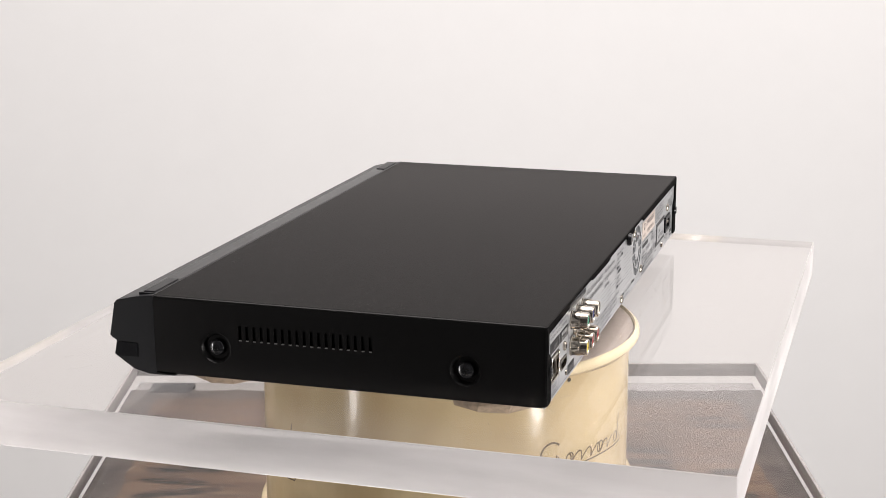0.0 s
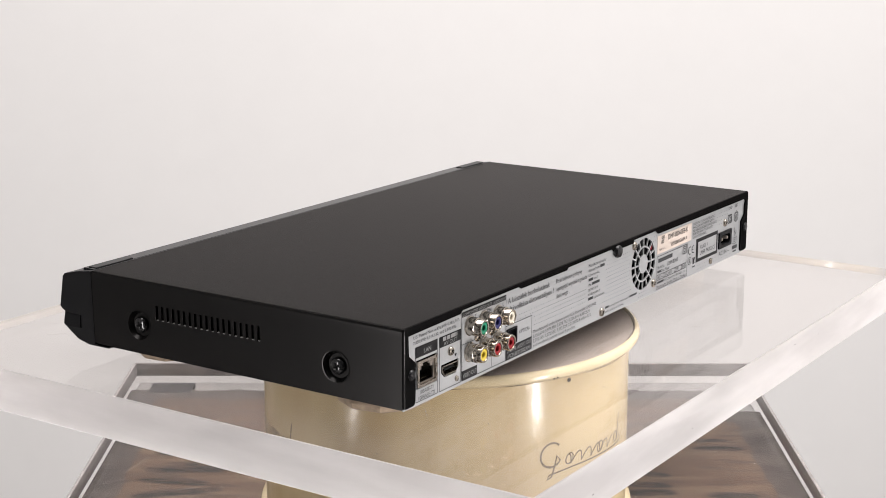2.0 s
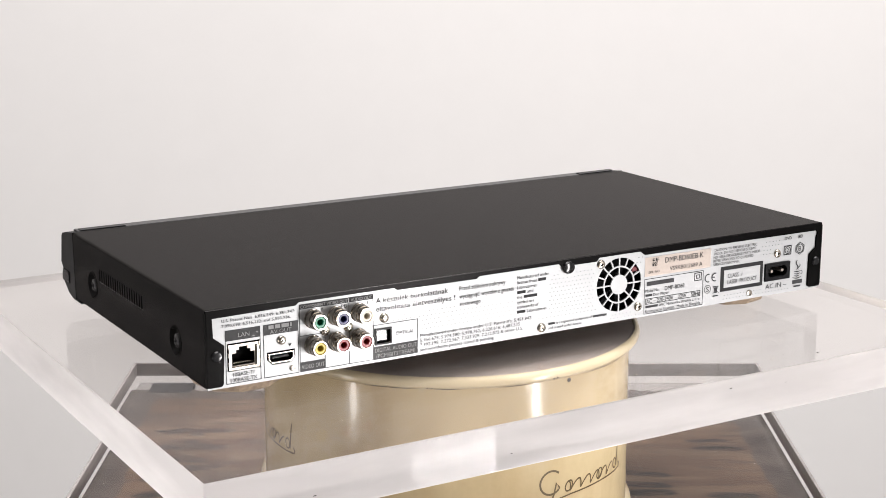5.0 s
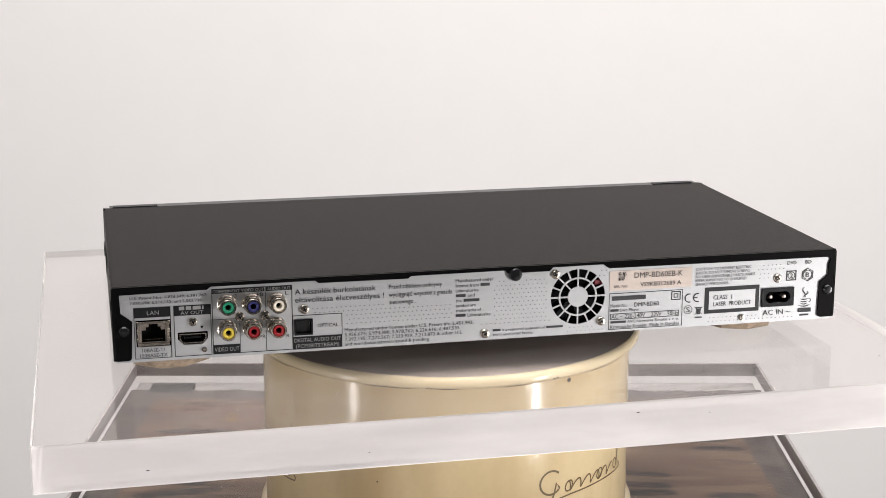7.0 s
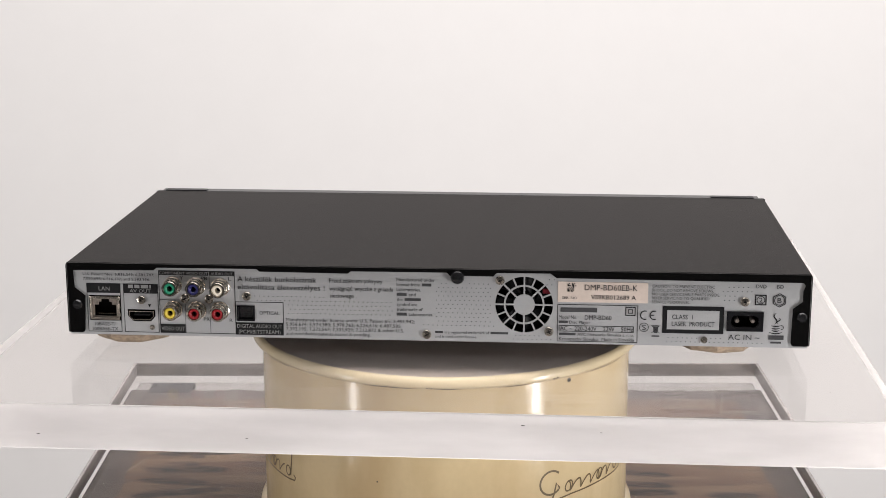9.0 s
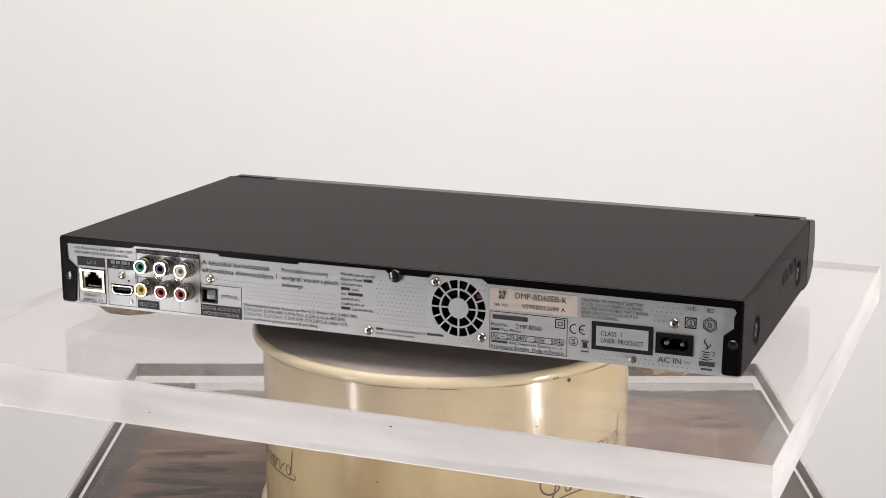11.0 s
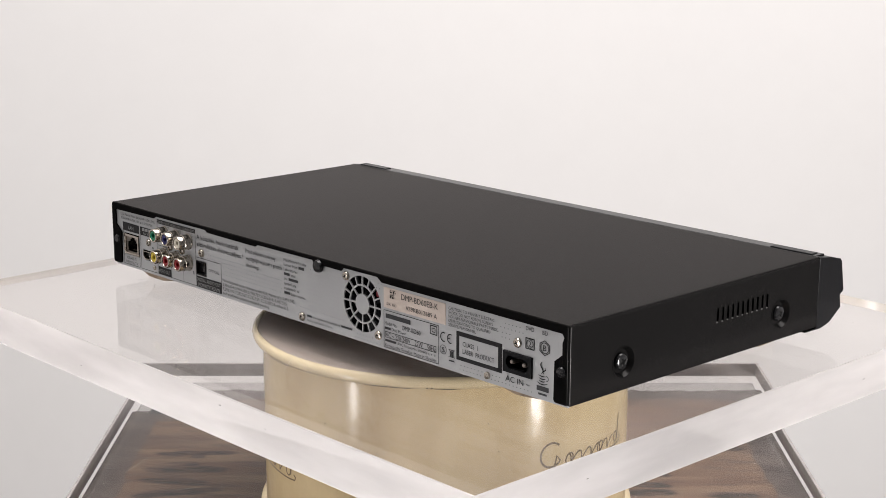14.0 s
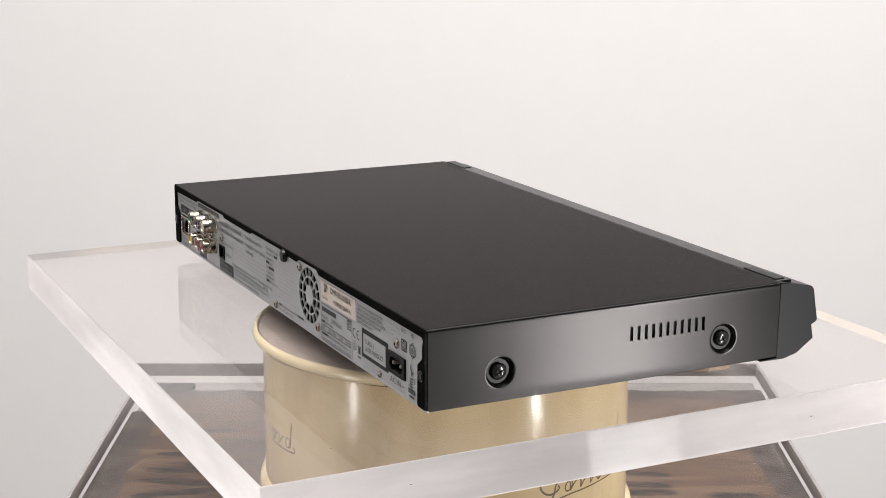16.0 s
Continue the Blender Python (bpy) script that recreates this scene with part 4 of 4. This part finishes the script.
# --- rating labels
bm = boxed(0.0722, 0.1236, PY - 0.00022, PY - 0.00002, 0.0236, 0.0356)
sticker = part("serial_sticker", bm, STICKER, panel, "cream paper serial number sticker")
lettering("DMP-BD60EB-K", 0.0875, 0.1176, 0.0325, 0.0034, out=0.0004)
lettering("VS9KB012689 A", 0.0912, 0.1168, 0.0268, 0.0026, out=0.0004)
lettering("SER. NO.", 0.0748, 0.0838, 0.0262, 0.0015, INK_GREY, out=0.0004)
rng = random.Random(3)
bm = bmesh.new()
for i in range(8):
    for j in range(8):
        if rng.random() < 0.55:
            quad_back(bm, 0.0777 + i * 0.00063, 0.0777 + (i + 1) * 0.00063, 0.0298 + j * 0.00063, 0.0298 + (j + 1) * 0.00063, 0.0004)
part("print_block", bm, INK, panel)
outline("print_frame", 0.0721, 0.1182, 0.0000, 0.0222)
bar(0.0739, 0.0949, 0.0190, 0.0026)
lettering("Model No.", 0.0731, 0.0835, 0.0146, 0.0021)
lettering("DMP-BD60", 0.0879, 0.1032, 0.0146, 0.0027)
lettering("Disc Player", 0.0790, 0.0912, 0.0117, 0.0018)
bar(0.0731, 0.0782, 0.0117, 0.0014)
outline("print_frame", 0.0731, 0.1160, 0.0060, 0.0097)
lettering("AC ~ 220-240V    22W    50Hz", 0.0738, 0.1156, 0.0079, 0.0026)
bar(0.0733, 0.0828, 0.0045, 0.0014)
lettering("AVC Networks Slovakia s. r. o.", 0.0838, 0.1160, 0.0045, 0.0018)
lettering("Krompachy Slovakia  Made in Slovakia", 0.0733, 0.1163, 0.0017, 0.0020)
outline("print_frame", 0.1110, 0.1168, 0.0160, 0.0213, 0.0005, INK)
outline("print_frame", 0.1125, 0.1153, 0.0174, 0.0199, 0.0004, INK)


def arc(cx, cz, r, w, a0, a1, n=20, name="print_mark"):
    bm = bmesh.new()
    ring = []
    for i in range(n + 1):
        a = radians(a0 + (a1 - a0) * i / n)
        ring.append([bm.verts.new((cx + q * math.cos(a), PY - 0.0003, cz + q * math.sin(a))) for q in (r - w, r)])
    for p, q in zip(ring, ring[1:]):
        bm.faces.new((p[0], p[1], q[1], q[0]))
    return part(name, bm, INK, panel)


arc(0.1222, 0.0166, 0.0028, 0.0006, 70, 290)
arc(0.1276, 0.0166, 0.0028, 0.0006, 70, 290)
bar(0.1252, 0.1275, 0.0166, 0.0006)
arc(0.1218, 0.0094, 0.0027, 0.0003, 0, 360, 28)
lettering("S", 0.1206, 0.1230, 0.0094, 0.0030)
bm = bmesh.new()
for pts in (((0.1270, 0.0098), (0.1300, 0.0098), (0.1296, 0.0062), (0.1274, 0.0062)), ((0.1266, 0.0106), (0.1304, 0.0106), (0.1304, 0.0101), (0.1266, 0.0101))):
    bm.faces.new([bm.verts.new((x, PY - 0.0003, z)) for x, z in pts])
part("print_mark", bm, INK_GREY, panel)
bm = bmesh.new()
for s in (1, -1):
    pts = ((0.1285 - s * 0.0026, 0.0107), (0.1285 - s * 0.0022, 0.0107), (0.1285 + s * 0.0026, 0.0060), (0.1285 + s * 0.0022, 0.0060))
    bm.faces.new([bm.verts.new((x, PY - 0.00035 - 0.00002 * s, z)) for x, z in pts])
part("print_mark", bm, INK, panel)
bar(0.1263, 0.1307, 0.0043, 0.0008)
for i, (s, x1) in enumerate((("CAUTION: TO PREVENT ELECTRIC", 0.1612), ("SHOCK, DO NOT REMOVE SCREWS.", 0.1606), ("NO USER-SERVICEABLE PARTS INSIDE.", 0.1643),
                             ("REFER SERVICING TO QUALIFIED", 0.1584), ("SERVICE PERSONNEL.", 0.1476))):
    lettering(s, 0.1259, x1, 0.0339 - i * 0.00232, 0.0017)
laser = patch("warning_plate", 0.1322, 0.1670, 0.0062, 0.0223)
patch("warning_face", 0.1348, 0.1644, 0.0086, 0.0199, SILVER, 0.0005, laser)
lettering("CLASS  1", 0.1376, 0.1494, 0.0161, 0.0027, out=0.0007)
lettering("LASER  PRODUCT", 0.1376, 0.1618, 0.0120, 0.0027, out=0.0007)
screw(panel, back_m(0.1786, 0.0256), 0.0027)
bm = bmesh.new()
lathe(bm, [(0.0021, 0), (0.0019, 0.0010), (0, 0.0014)], back_m(0.1562, 0.0026), 16)
part("rivet", bm, CHROME, panel, smooth=True)

# --- mains inlet
bm = bmesh.new()


def eight():
    pts = []
    for i in range(13):
        a = math.pi * 0.70 + 1.25 * math.pi * i / 12
        pts.append((0.1744 + 0.0036 * math.cos(a - math.pi * 0.325), 0.0141 + 0.0036 * math.sin(a - math.pi * 0.325)))
    for i in range(13):
        a = -0.625 * math.pi + 1.25 * math.pi * i / 12
        pts.append((0.1833 + 0.0036 * math.cos(a), 0.0141 + 0.0036 * math.sin(a)))
    return pts


plate(bm, rect(0.1686, 0.1893, 0.0083, 0.0197), [eight()], lambda u, v, d: (u, PY - 0.0012 + d, v), 0.0030)
inlet = part("mains_inlet", bm, PLASTIC_BLACK, panel, "black two-pin mains inlet")
# near-black sheet in place of the shade deep in the inlet
part("socket_back_shade", boxed(0.1690, 0.1889, PY + 0.0070, PY + 0.0078, 0.0086, 0.0194), DARK_METAL_CAVITY_SHADE, inlet)
for x in (0.1744, 0.1833):
    bm = bmesh.new()
    lathe(bm, [(0.0013, -0.0072), (0.0013, 0.0000), (0.0009, 0.0007), (0, 0.0008)], back_m(x, 0.0143), 16)
    part("pin", bm, BRONZE_SOCKET, inlet, smooth=True)
lettering("AC IN ~", 0.1698, 0.1876, 0.0046, 0.0032)
lettering("DVD", 0.1844, 0.1903, 0.0348, 0.0022)
lettering("BD", 0.1962, 0.2000, 0.0348, 0.0022)
outline("print_frame", 0.1841, 0.1906, 0.0237, 0.0299, 0.0006, INK)
arc(0.1874, 0.0268, 0.0024, 0.0004, 0, 360, 24)
lettering("2", 0.1864, 0.1884, 0.0268, 0.0028)
arc(0.1979, 0.0268, 0.0042, 0.0005, 30, 390, 6)
arc(0.1979, 0.0268, 0.0030, 0.0004, 0, 360, 24)
lettering("B", 0.1967, 0.1991, 0.0268, 0.0030)
# steaming cup emblem


def print_stroke(points, w):
    """A printed line through (x, z) points, tapering to both ends."""
    bm = bmesh.new()
    n = len(points)
    row = []
    for k, (x, z) in enumerate(points):
        (xa, za), (xb, zb) = points[max(k - 1, 0)], points[min(k + 1, n - 1)]
        d = Vector((xb - xa, zb - za)).normalized()
        h = w * (0.25 + 0.75 * math.sin(math.pi * (k + 0.5) / n))
        row.append([bm.verts.new((x - q * d.y, PY - 0.0003, z + q * d.x)) for q in (h, -h)])
    for p, q in zip(row, row[1:]):
        bm.faces.new((p[0], p[1], q[1], q[0]))
    return part("print_mark", bm, INK, panel)


for x, z0, z1, sway, w in ((0.1958, 0.0128, 0.0192, 0.0010, 0.00038), (0.1976, 0.0128, 0.0164, -0.0008, 0.00032)):
    print_stroke([(x + sway * math.sin(2 * math.pi * k / 14) + 0.0006 * k / 14, z0 + (z1 - z0) * k / 14) for k in range(15)], w)
for z, half, sag in ((0.0118, 0.0026, 0.0004), (0.0104, 0.0024, 0.0005), (0.0091, 0.0022, 0.0006), (0.0080, 0.0038, 0.0009)):
    print_stroke([(0.1964 + half * (k / 6 - 1), z - sag * math.sin(math.pi * k / 12)) for k in range(13)], 0.00030)
arc(0.1996, 0.0108, 0.0014, 0.0004, -100, 110, 8)
bar(0.1926, 0.2012, 0.0048, 0.0026)
bar(0.1938, 0.1998, 0.0018, 0.0011)


# ---------------------------------------------------------------- movement
def turned(t):
    """The turntable's heading in degrees at t seconds: a steady drive, a little quicker twice."""
    for t0, t1, a0, rate in ((0.0, 4.2, 73.48, 8.470), (6.3, 9.2, 18.72, 8.400), (11.3, 16.0, -24.12, 8.475)):
        if t0 <= t <= t1:
            return a0 - rate * (t - t0)


def motions():
    times = [0.0, 1.0, 2.0, 3.0, 4.0, 4.2, 6.3, 6.5, 7.0, 8.0, 9.0, 9.2, 11.3, 11.5, 12.0, 13.0, 14.0, 15.0, 16.0]
    for ob in (player, slab):
        walk(ob, [(t, pose(0, 0, 0, 0, 0, turned(t))) for t in times])


motions()
